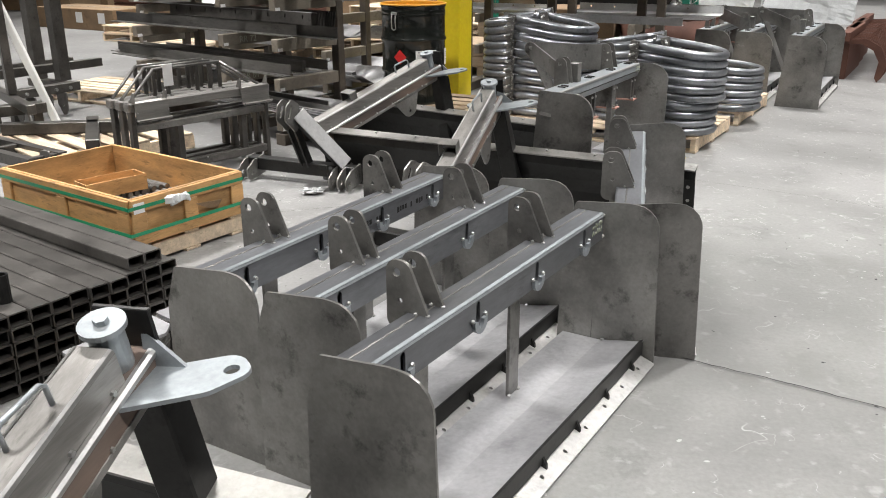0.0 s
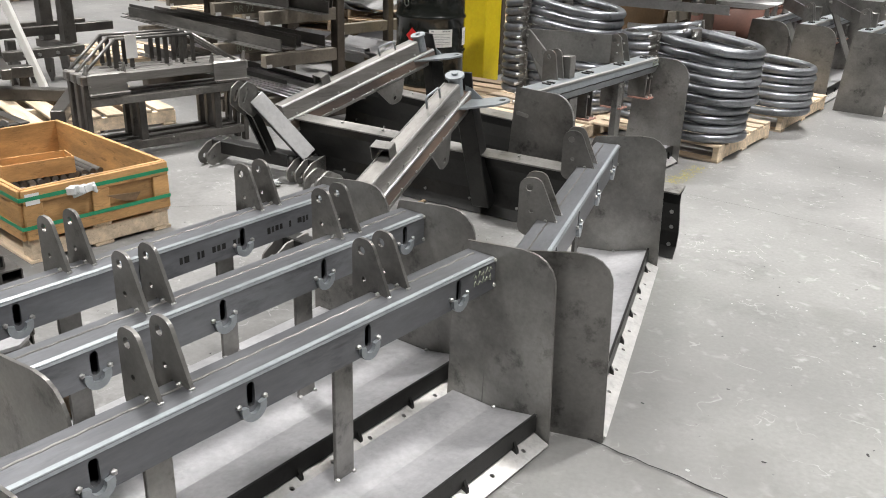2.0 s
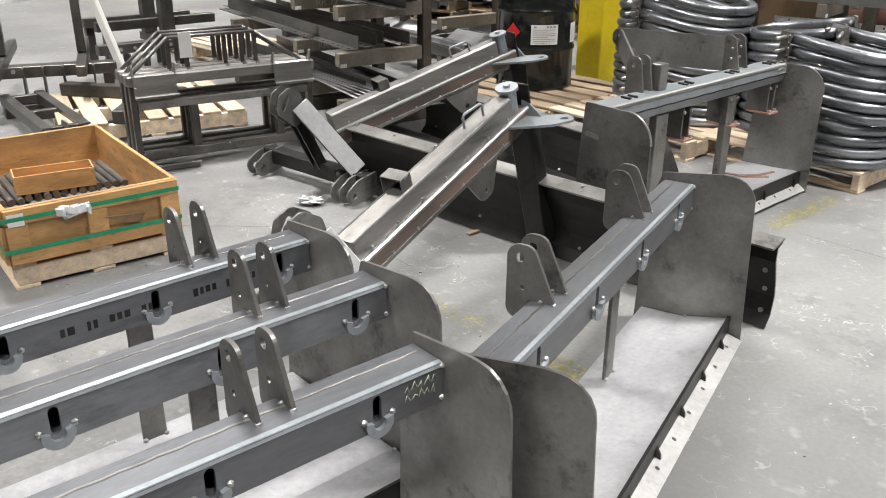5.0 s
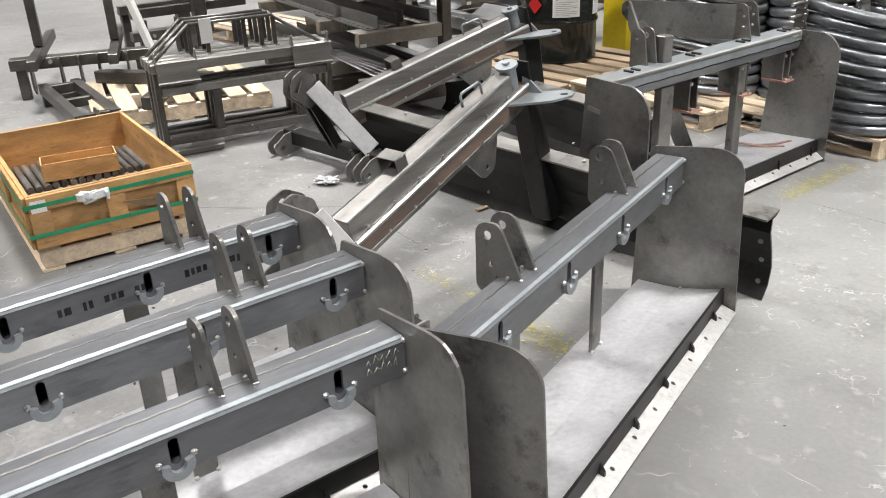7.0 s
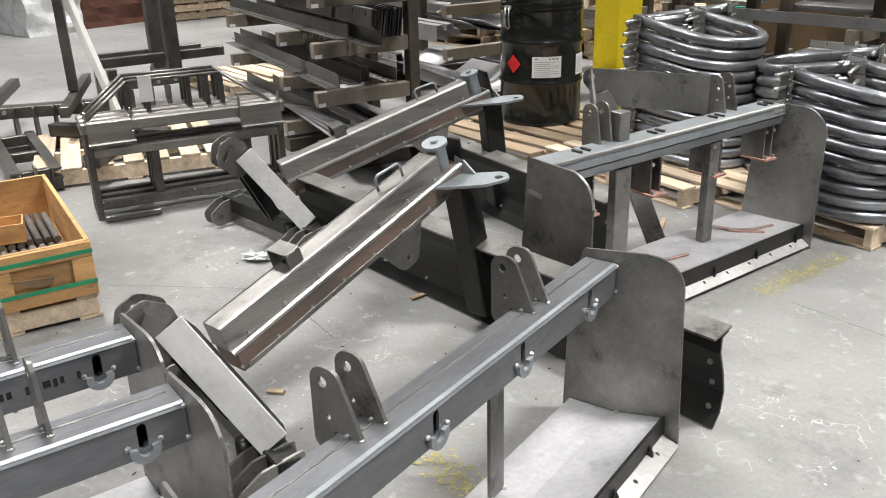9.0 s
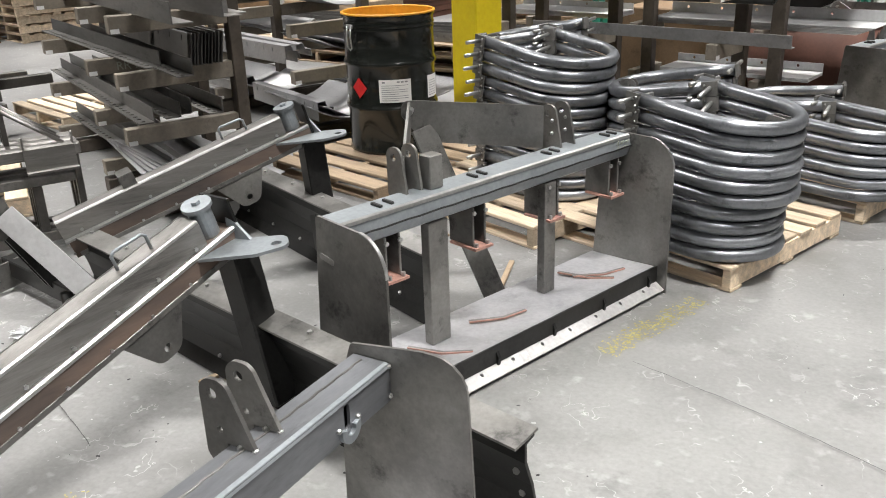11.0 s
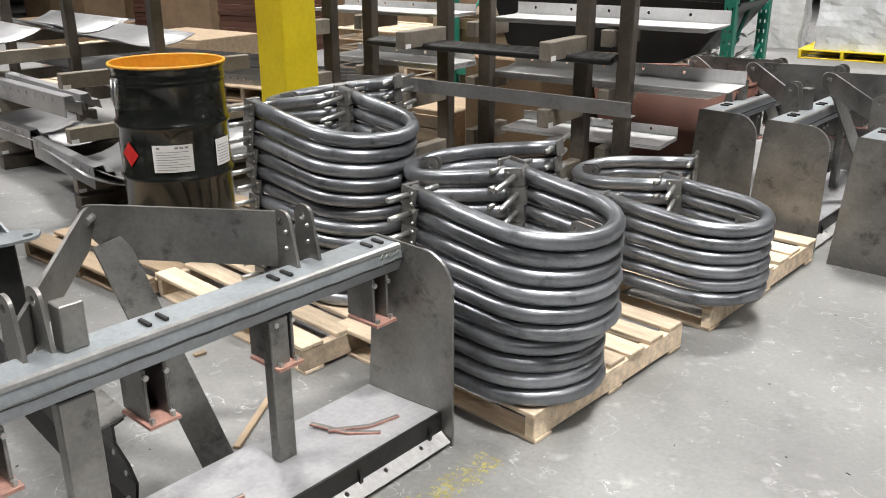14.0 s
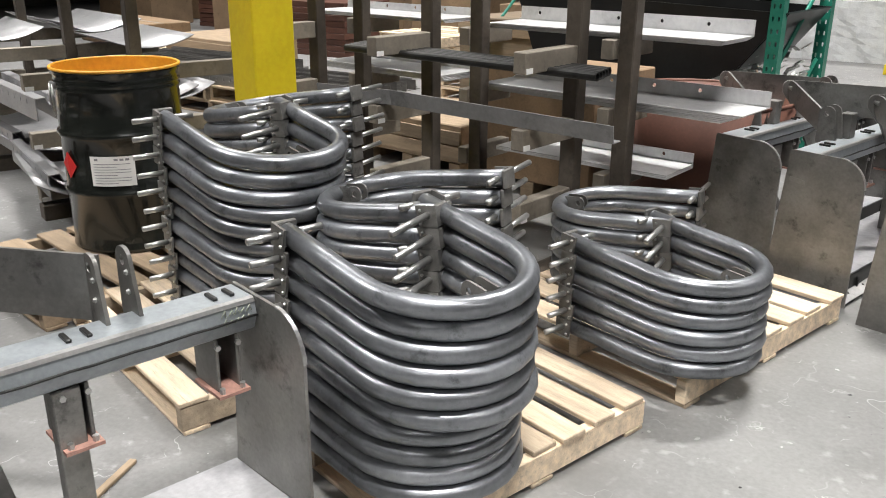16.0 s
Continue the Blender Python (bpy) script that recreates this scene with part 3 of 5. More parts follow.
def make_hoop(R, leg, m, label, out=0.125):
    o = base("steel_hoop", label, "hoop", m, "bent tube hoops stacked on pallets")
    part("bent_tube", sweep(bmesh.new(), hoop_path(R, leg), 0.0295, 14), M_HOOP, o, "", True)
    for s in (-1, 1):
        bm = plate(bmesh.new(), [(-0.05, -0.0325), (0.012, -0.0325), (0.02, 0.0325), (-0.05, 0.0325)], 0.008, Matrix.Translation((0, s * R + 0.034 * s, 0)) @ at_y(0.004))
        block(bm, -0.05, -0.036, min(s * R - 0.034, s * R + 0.034), max(s * R - 0.034, s * R + 0.034), -0.0322, 0.0322, 0.003)
        br = part("end_bracket", bm, M_STEEL, o, "folded end bracket")
        weld(br, [(0.004, s * R + 0.04 * s, 0.018), (0.004, s * R + 0.04 * s, -0.02)], 0.006)
        part("stud", cyl(bmesh.new(), (-0.018, s * (R + 0.03), 0.004), (-0.018, s * (R + out), 0.004), 0.0105, 10), M_BRIGHT, o, "bright threaded stud", True)
        part("stud", cyl(bmesh.new(), (-0.018, s * (R - 0.03), 0.004), (-0.018, s * (R - 0.10), 0.004), 0.0105, 10), M_BRIGHT, o, "bright threaded stud", True)
    for y in (-0.024, 0.016):
        bm = plate(bmesh.new(), rounded([(leg + R - 0.105, -0.028), (leg + R - 0.02, -0.028), (leg + R - 0.02, 0.028), (leg + R - 0.105, 0.028)], [0.026, 0, 0, 0.026]), 0.007, at_y(y), [circle(leg + R - 0.078, 0, 0.011, 10)])
        part("lug", bm, M_STEEL, o)
    return o


BACK_TURN = -22


def hoop_stack(x, y, h, n, z0, pitch, leg, R, split, label, back):
    rg = random.Random(int(x * 100))
    a0 = radians(h)
    first = make_hoop(R, leg, pose(0, 0, -50), label)
    small = make_hoop(R, leg * 0.8, pose(0, 0, -50), "bare steel tube hoop turned the other way in a stack", 0.235)
    for i in range(n):
        dx = 0.0 if i >= split else -0.045
        z = z0 + pitch * i
        copy_thing(first, pose(x + dx * math.cos(a0) + rg.uniform(-0.006, 0.006), y - dx * math.sin(a0) + rg.uniform(-0.006, 0.006), z, 0, 0.72 * i, -h + rg.uniform(-0.9, 0.9)))
    for i in range(back):
        z = z0 + pitch * i - 0.012
        ux, uy, vx, vy = math.sin(a0), math.cos(a0), math.cos(a0), -math.sin(a0)
        copy_thing(small, pose(x + 0.42 * ux - 0.05 * vx + rg.uniform(-0.008, 0.008), y + 0.42 * uy - 0.05 * vy, z, 0, 0.85 * i, 180 - h - BACK_TURN + rg.uniform(-1.5, 1.5)))
    for o in (first, small):
        for c in (*o.children_recursive, o):
            bpy.data.objects.remove(c)


hoop_stack(1.250, 6.870, 25.6, 10, 0.152, 0.0668, 0.33, 0.235, 4, "bare bent steel tube hoop in a tall stack", 10)
hoop_stack(0.328, 7.45, 25.6, 12, 0.152, 0.0668, 0.34, 0.235, 0, "bare bent steel tube hoop in a tall stack beside the drum", 12)
hoop_stack(1.754, 7.911, 27, 6, 0.152, 0.0655, 0.34, 0.23, 0, "bare bent steel tube hoop in a low stack", 6)


# ---------- drum ----------
def drum(m):
    o = base("steel_drum", "open black steel drum with yellow lining on a pallet", "drum", m)
    R, H = 0.286, 0.855
    prof = [(R - 0.012, 0.0), (R, 0.006), (R, 0.02), (R - 0.004, 0.03)]
    for zc in (0.29, 0.56):
        prof += [(R - 0.004, zc - 0.022), (R + 0.006, zc - 0.01), (R + 0.009, zc), (R + 0.006, zc + 0.01), (R - 0.004, zc + 0.022)]
    for zc in (0.765, 0.79):
        prof += [(R - 0.004, zc - 0.008), (R + 0.002, zc), (R - 0.004, zc + 0.008)]
    prof += [(R - 0.004, H - 0.03), (R + 0.004, H - 0.02), (R + 0.004, H)]

    def spin(pr, seg=48):
        b = bmesh.new()
        rings = [[b.verts.new((r * math.cos(2 * math.pi * k / seg), r * math.sin(2 * math.pi * k / seg), z)) for k in range(seg)] for r, z in pr]
        for p, q in zip(rings, rings[1:]):
            for k in range(seg):
                b.faces.new((p[k], p[(k + 1) % seg], q[(k + 1) % seg], q[k]))
        return b
    part("shell", spin(prof), M_DRUM, o, "glossy black ribbed shell", True)
    part("rim", sweep(bmesh.new(), [((R + 0.002) * math.cos(a), (R + 0.002) * math.sin(a), H) for a in [2 * math.pi * k / 48 for k in range(49)]], 0.008, 8), M_YIN, o, "yellow rolled rim", True)
    part("lining", spin([(R - 0.006, H), (R - 0.009, 0.02), (0.001, 0.02)]), M_YIN, o, "yellow ochre lining", True)

    def patch(a0, a1, z0, z1, mat, nm, rr=0.0015, parent=o):
        b = bmesh.new()
        n = 8
        lo = [b.verts.new(((R + rr) * math.cos(radians(a0 + (a1 - a0) * k / n)), (R + rr) * math.sin(radians(a0 + (a1 - a0) * k / n)), z0)) for k in range(n + 1)]
        hi = [b.verts.new(((R + rr) * math.cos(radians(a0 + (a1 - a0) * k / n)), (R + rr) * math.sin(radians(a0 + (a1 - a0) * k / n)), z1)) for k in range(n + 1)]
        for k in range(n):
            b.faces.new((lo[k], lo[k + 1], hi[k + 1], hi[k]))
        return part(nm, b, mat, parent, "", True)
    lab = patch(LABEL_A - 20, LABEL_A + 20, 0.335, 0.475, M_PAPER, "paper_label")
    lab["label"] = "white printed paper label"
    for i in range(8):
        patch(LABEL_A - 17, LABEL_A + (16 if i % 3 else 4), 0.347 + 0.013 * i, 0.350 + 0.013 * i, M_INK, "print_line", 0.003, lab)
    for a in (-16, 2, 7, 12):
        patch(LABEL_A + a, LABEL_A + a + 3.5, 0.455, 0.465, M_INK, "print_line", 0.003, lab)
    lab2 = patch(LABEL_A + 47, LABEL_A + 72, 0.335, 0.475, M_PAPER, "paper_label")
    for i in range(7):
        patch(LABEL_A + 49, LABEL_A + 68, 0.35 + 0.015 * i, 0.353 + 0.015 * i, M_INK, "print_line", 0.003, lab2)
    b = bmesh.new()
    aa = radians(LABEL_A - 48)
    pts = []
    for da, z in ((-12, 0.42), (0, 0.355), (12, 0.42), (0, 0.485)):
        pts.append(b.verts.new(((R + 0.004) * math.cos(aa + radians(da)), (R + 0.004) * math.sin(aa + radians(da)), z)))
    c = b.verts.new(((R + 0.006) * math.cos(aa), (R + 0.006) * math.sin(aa), 0.42))
    for i in range(4):
        b.faces.new((pts[i], pts[(i + 1) % 4], c))
    part("hazard_diamond", b, M_RED, o, "red hazard diamond sticker")
    b = bmesh.new()
    ab = radians(LABEL_A - 58)
    f = Matrix.Translation((R * math.cos(ab), R * math.sin(ab), 0.0)) @ Matrix.Rotation(ab, 4, "Z")
    for s in (-0.02, 0.02):
        sweep(b, [f @ Vector((0.012, s, 0.66)), f @ Vector((0.02, s, 0.72)), f @ Vector((0.014, s, 0.79))], 0.005, 6)
    sweep(b, [f @ Vector((0.012, -0.02, 0.66)), f @ Vector((0.012, 0.0, 0.648)), f @ Vector((0.012, 0.02, 0.66))], 0.005, 6)
    block(b, 0.0, 0.014, -0.03, 0.03, 0.775, 0.80, 0.003, f)
    part("clamp_lever", b, M_BRIGHT, o, "bright wire clamp lever", True)
    return o


LABEL_A = -58
drum(pose(-0.700, 7.935, 0.0955))

# ---------- rear grader blades ----------
def grader(cap, heading, label, mold, slope=17.0, hitch=None, swivel=5.0):
    """Boom that ends in a pivot cap; y runs along the boom's ground line towards the cap."""
    cx, cy, cz = cap
    m = place(cx, cy, heading)
    o = base("grader_blade", label, "grader blade", m, "rear grader blades")
    tilt = Matrix.Translation((0, 0.0, cz)) @ pose(0, 0, 0, slope, 0, 0)
    ln = 1.10
    # upper channel: narrow top, rounded bright edges
    top = rounded([(-0.043, -0.108), (-0.043, -0.022), (0.043, -0.022), (0.043, -0.108)], [0, 0.012, 0.012, 0], 4)
    boom = part("boom", along(bmesh.new(), top, -ln, -0.075, tilt), M_BOOM, o, "pale upper channel of the boom")
    low = rounded([(-0.056, -0.195), (-0.056, -0.109), (0.056, -0.109), (0.056, -0.195)], [0.006, 0.012, 0.012, 0.006], 4)
    part("lower_channel", along(bmesh.new(), low, -ln + 0.012, 0.03, tilt), M_RUSTY, boom, "brown rusted lower channel")
    for sx in (-1, 1):
        rim = thick_line([(sx * 0.0435, -0.1065), (sx * 0.052, -0.1065), (sx * 0.0575, -0.111), (sx * 0.0583, -0.120)], 0.003)
        part("ridge", along(bmesh.new(), rim, -ln, 0.028, tilt), M_BRIGHT, boom, "bright rounded ridge")
        rim = thick_line([(sx * 0.034, -0.0208), (sx * 0.0405, -0.0228), (sx * 0.0438, -0.029)], 0.002)
        part("ridge", along(bmesh.new(), rim, -ln + 0.002, -0.077, tilt), M_BRIGHT, boom, "bright rounded ridge")
        part("foot_flange", block(bmesh.new(), sx * 0.0575 - 0.002, sx * 0.0575 + 0.002, -ln + 0.03, 0.0, -0.193, -0.174, 0.001, tilt), M_STEEL, boom)
    for k in range(7):
        y = -0.12 - k * 0.15
        for sx in (-1, 1):
            bolt(boom, tilt @ Matrix.Translation((sx * 0.0425, y, -0.094)) @ pose(0, 0, 0, 0, 90 * sx), 0.007, 0.007)
            bolt(boom, tilt @ Matrix.Translation((sx * 0.0555, y - 0.07, -0.170)) @ pose(0, 0, 0, 0, 90 * sx), 0.006, 0.006)
    # pivot cap
    bm = bmesh.new()
    cyl(bm, tilt @ Vector((0, -0.03, -0.108)), tilt @ Vector((0, -0.03, -0.008)), 0.036, 20)
    cyl(bm, tilt @ Vector((0, -0.03, -0.010)), tilt @ Vector((0, -0.03, 0.002)), 0.047, 28)
    cyl(bm, tilt @ Vector((0, -0.03, 0.002)), tilt @ Vector((0, -0.03, 0.013)), 0.015, 6)
    part("pivot_cap", bm, M_GALV, o, "round pivot cap with a bolt")
    bm = block(bmesh.new(), -0.062, 0.062, 0.0305, 0.042, -0.20, -0.012, 0.002, tilt)
    part("end_plate", bm, M_DARK, o)
    # handle
    bm = sweep(bmesh.new(), [tilt @ Vector(p) for p in ((-0.012, -0.335, -0.024), (-0.012, -0.335, 0.022), (-0.010, -0.325, 0.032), (0.004, -0.235, 0.032), (0.006, -0.225, 0.022), (0.006, -0.225, -0.024))], 0.0055, 8)
    part("handle", bm, M_GALV, o, "bent rod handle", True)
    bm = bmesh.new()
    block(bm, -0.062, 0.030, -0.80, -0.74, 0.028, 0.032, 0.001, tilt)
    block(bm, -0.062, -0.058, -0.80, -0.74, -0.035, 0.0275, 0.001, tilt)
    block(bm, 0.026, 0.030, -0.80, -0.74, -0.0215, 0.0275, 0.001, tilt)
    block(bm, -0.0575, 0.0255, -0.744, -0.74, -0.0215, 0.0275, 0, tilt)
    part("stop_bracket", bm, M_STEEL, o, "folded stop bracket")
    # swivel plate and king post
    turned = pose(0, 0, 0, 0, 0, heading - swivel)
    bm = plate(bmesh.new(), rounded([(-0.07, -0.16), (0.03, -0.13), (0.19, -0.06), (0.255, 0.02), (0.20, 0.08), (0.05, 0.02), (-0.10, 0.09), (-0.17, 0.02)], [0.02, 0.05, 0.06, 0.035, 0.045, 0.06, 0.05, 0.05]), 0.010,
               turned @ Matrix.Translation((0.02, 0.03, cz - 0.150)) @ pose(0, 0, 0, 6, -4, 0), [circle(0.205, 0.02, 0.017, 12)])
    part("swivel_plate", bm, M_GALV, o, "grey swivel plate with a pin hole")
    bm = plate(bmesh.new(), [(0.03, 0), (0.13, 0), (0.03, 0.085)], 0.010, turned @ Matrix.Translation((0.0, 0.06, cz - 0.137)) @ VZ)
    part("swivel_gusset", bm, M_GALV, o)
    bm = block(bmesh.new(), -0.045, 0.05, -0.05, 0.05, 0.0, cz - 0.155, 0.006, Matrix.Translation((0.145, 0.07, 0.06)) @ Matrix(((1, 0, -0.20, 0), (0, 1, 0, 0), (0, 0, 0.87, 0), (0, 0, 0, 1))))
    part("king_post", bm, M_DARK, o, "dark steel king post")
    # ear below the boom
    ear = rounded([(-0.10, 0.0), (0.12, 0.0), (0.06, -0.13), (-0.02, -0.13)], [0, 0, 0.045, 0.045], 6)
    bm = plate(bmesh.new(), ear, 0.010, tilt @ Matrix.Translation((0.045, -0.36, -0.1955)) @ Matrix(((0, 0, 1, 0), (1, 0, 0, 0), (0, 1, 0, 0), (0, 0, 0, 1))), [circle(0.02, -0.095, 0.014, 10)])
    part("boom_ear", bm, M_STEEL, o, "ear plate with a pin hole")
    # curved moldboard from end to end
    (ax, ay), (bx, by) = mold
    d = Vector((bx - ax, by - ay, 0))
    ang = math.atan2(d.x, d.y)
    mm = m.inverted() @ place(ax, ay, math.degrees(ang))
    prof = [(-0.045, 0.335), (-0.012, 0.322), (-0.012, 0.27), (-0.04, 0.19), (-0.055, 0.12), (-0.045, 0.05), (-0.01, 0.005)]
    bm = along(bmesh.new(), thick_line(prof, 0.009), 0, d.length, mm)
    mb = part("moldboard", bm, M_DARK, o, "dark curved moldboard sheet")
    bm = along(bmesh.new(), thick_line([(0.03, 0.328), (-0.012, 0.3335), (-0.06, 0.343)], 0.008), 0, d.length, mm)
    part("top_flange", bm, M_STEEL, mb)
    for k in range(int(d.length / 0.28)):
        for x, z in ((-0.03, 0.342), (-0.042, 0.062)):
            bolt(mb, mm @ pose(x, 0.12 + 0.28 * k, z, 0, 40 if z < 0.1 else 8, 0), 0.008, 0.008)
    for z, x in ((0.06, -0.041), (0.145, -0.047), (0.225, -0.022)):
        bolt(mb, mm @ pose(x, d.length - 0.035, z, 0, 75, 0), 0.010, 0.006)
    if hitch:
        # hitch frame at the low end of the boom
        hm = m.inverted() @ place(*hitch)
        p0, p1 = Vector((0.105, -0.18, 0.485)), Vector((0.325, -0.005, 0.15))
        ay = (p1 - p0).normalized()
        ax = Vector((-0.5, -0.87, 0))
        ax = (ax - ay * ax.dot(ay)).normalized()
        az = ax.cross(ay)
        sm = hm @ Matrix(((ax.x, ay.x, az.x, p0.x), (ax.y, ay.y, az.y, p0.y), (ax.z, ay.z, az.z, p0.z), (0, 0, 0, 1)))
        sl = (p1 - p0).length
        # strap faces up to the lamps; that light is put into its pale colour
        bm = block(bmesh.new(), -0.046, 0.046, 0, sl, -0.006, 0.006, 0.002, sm)
        s = part("hitch_strap", bm, M_PALE, o, "inclined hitch strap plate, its lit tilt put into a pale colour")
        for x in (-0.044, 0.036):
            bm = plate(bmesh.new(), [(0, 0), (sl, 0), (sl - 0.02, -0.04), (0.05, -0.045)], 0.008, sm @ Matrix.Translation((x, 0, -0.006)) @ UZ)
            part("strap_side", bm, M_DARK, s)
        bm = block(bmesh.new(), -0.40, 0.40, -0.04, 0.04, 0.06, 0.14, 0.005, hm)
        part("crossbar", bm, M_DARK, o, "dark square crossbar")
        for x in (-0.40, -0.33, 0.27, 0.33, 0.39):
            bm = plate(bmesh.new(), rounded([(-0.14, 0.0), (0.05, 0.03), (0.05, 0.15), (-0.08, 0.13), (-0.16, 0.08)], [0.045, 0.01, 0.01, 0.04, 0.04], 5), 0.010, hm @ at_x(x), [circle(-0.105, 0.055, 0.015, 10)])
            part("hitch_ear", bm, M_STEEL, o, "rounded lower hitch ear with a pin hole")
        for x in (0.025, 0.085):
            bm = plate(bmesh.new(), rounded([(-0.31, 0.46), (-0.20, 0.37), (-0.12, 0.42), (-0.16, 0.54), (-0.23, 0.575), (-0.29, 0.545)], [0.03, 0.02, 0.02, 0.03, 0.03, 0.03], 4), 0.009, hm @ at_x(x), [rounded([(-0.285, 0.475), (-0.265, 0.46), (-0.225, 0.535), (-0.245, 0.55)], [0.01] * 4, 3), circle(-0.195, 0.45, 0.012, 10)])
            part("top_hitch_cheek", bm, M_STEEL, o, "top hitch cheek plate with a long slot")
        part("top_pin", cyl(bmesh.new(), hm @ Vector((0.0, -0.16, 0.455)), hm @ Vector((0.12, -0.16, 0.455)), 0.010, 10), M_BRIGHT, o, "", True)
        for x in (0.012, 0.060):
            bm = plate(bmesh.new(), [(-0.035, 0.10), (0.03, 0.10), (-0.15, 0.44), (-0.20, 0.41)], 0.012, hm @ at_x(x))
            part("upright", bm, M_DARK, o, "upright flat bar")
        part("pin_sleeve", cyl(bmesh.new(), hm @ Vector((0.24, -0.062, 0.06)), hm @ Vector((0.24, -0.062, 0.145)), 0.024, 14), M_DARK, o, "short pipe sleeve", True)
    return o


grader((0.190, 4.987, 0.739), 10.4, "raw steel grader blade with inclined boom on concrete", ((-0.93, 5.46), (1.30, 4.70)), 16.7, (0.003, 3.99, 24.0))
grader((-0.325, 6.231, 0.741), 36.0, "raw steel grader blade set behind another", ((-1.00, 6.58), (0.60, 5.72)), 16.7, (-1.037, 5.405, 16.0), 7.0)
grader((-0.325, 1.640, 0.780), 4.0, "raw steel grader blade beside the square tubes", ((-0.92, 1.905), (0.02, 1.660)), 15.5)


# ---------- crate of rods ----------
def crate(m, lx, ly):
    """x along the long side (1.0), y along the short side."""
    o = base("plywood_crate", "open orange plywood crate with green straps", "crate", m)
    z0, z1, t = 0.11, 0.338, 0.018
    for nm, a in (("side_panel", (0, lx, 0, t)), ("side_panel", (0, lx, ly - t, ly)), ("end_panel", (0, t, t, ly - t)), ("end_panel", (lx - t, lx, t, ly - t))):
        part(nm, block(bmesh.new(), a[0], a[1], a[2], a[3], z0, z1, 0.002), M_PLY, o)
    part("bottom_panel", block(bmesh.new(), t, lx - t, t, ly - t, z0, z0 + 0.015), M_PLY, o)
    def batten(a):
        part("batten", block(bmesh.new(), *a, 0.003), M_PLY, o, "plain wooden batten")
    for x0 in (lx,):
        batten((x0 + 0.0005, x0 + 0.016, 0, ly, z1 - 0.065, z1 - 0.003))
        batten((x0 + 0.0005, x0 + 0.016, 0, ly, z0, z0 + 0.055))
        for y in (0.0, ly / 2 - 0.04, ly - 0.08):
            batten((x0 + 0.0005, x0 + 0.016, y, y + 0.08, z0 + 0.0565, z1 - 0.0665))
    batten((0, lx, -0.016, -0.0005, z1 - 0.065, z1 - 0.003))
    batten((0, lx, -0.016, -0.0005, z0, z0 + 0.055))
    for x in (0.0, lx / 2 - 0.04, lx - 0.08):
        batten((x, x + 0.08, -0.016, -0.0005, z0 + 0.0565, z1 - 0.0665))
    for z in (z1 - 0.05, z0 + 0.05):
        bm = block(bmesh.new(), lx + 0.0165, lx + 0.0185, -0.018, ly + 0.002, z, z + 0.017)
        block(bm, -0.002, lx + 0.018, -0.0185, -0.0165, z, z + 0.017)
        part("strap", bm, M_STRAP, o, "green plastic strapping")
    bm = bmesh.new()
    rg = random.Random(5)
    for k in range(7):
        block(bm, -0.018, 0.018, -0.03, 0.03, -0.005, 0.008, 0.004, pose(lx + 0.026, 0.2 + 0.018 * k, z1 - 0.045 + rg.uniform(-0.01, 0.01), rg.uniform(0, 180), 80, rg.uniform(0, 90)))
    part("tape_wad", bm, M_FILM, o, "wad of crumpled clear tape")
    bm = plate(bmesh.new(), [(0, 0), (0.17, -0.02), (0.15, -0.06), (0.10, -0.055)], 0.003, Matrix.Translation((lx + 0.022, 0.36, z1 - 0.10)) @ pose(0, 0, 0, 0, 18, 0) @ UZ)
    part("torn_flap", bm, M_CARD, o, "torn cardboard flap")
    bm = block(bmesh.new(), lx + 0.0165, lx + 0.018, 0.01, 0.07, z1 - 0.07, z1 - 0.02)
    part("tag", bm, M_PAPER, o, "small paper tag")
    for x in (0.03, lx / 2, lx - 0.06):
        part("skid", block(bmesh.new(), x - 0.03, x + 0.06, 0.01, ly - 0.01, 0.016, z0 - 0.018, 0.004), M_WOOD, o)
    for y in (0.0, ly / 2 - 0.045, ly - 0.09):
        part("deck_board", block(bmesh.new(), 0, lx, y, y + 0.09, z0 - 0.0175, z0 - 0.0005, 0.002), M_WOOD, o)
        part("skid_board", block(bmesh.new(), 0, lx, y, y + 0.09, 0, 0.0155, 0.002), M_WOOD, o)
    return o


CM = pose(-2.359, 4.303, 0, 0, 0, -28.2)
crate(CM, 1.09, 0.68)
rod = bpy.data.meshes.new("rod")
b = cyl(bmesh.new(), (0, -0.2, 0), (0, 0.2, 0), 0.016, 12)
b.to_mesh(rod)
b.free()
rod.materials.append(M_BAR)
for k in range(16):
    for lay in range(2):
        for xc in (0.32, 0.80):
            r = new("steel_rod", rod)
            r.matrix_world = CM @ pose(xc + 0.008 * ((k * 5) % 4), 0.055 + 0.038 * k, 0.143 + 0.0335 * lay, 0, 0, 90)
            tagged(r, "short dark round steel bar lying in the crate", "steel bar", "bars in the crate")
cb = base("cardboard_tray", "open torn cardboard tray lying on steel bars", "box", CM @ pose(0.50, 0.16, 0.194, 0, 0, 82), "")
for a in ((0, 0.34, 0, 0.006), (0, 0.34, 0.134, 0.14), (0, 0.006, 0.006, 0.134), (0.334, 0.34, 0.006, 0.134)):
    part("flap", block(bmesh.new(), *a, 0.0045, 0.085), M_PLY, cb)
part("bottom", block(bmesh.new(), 0, 0.34, 0, 0.14, 0, 0.004), M_PLY, cb)


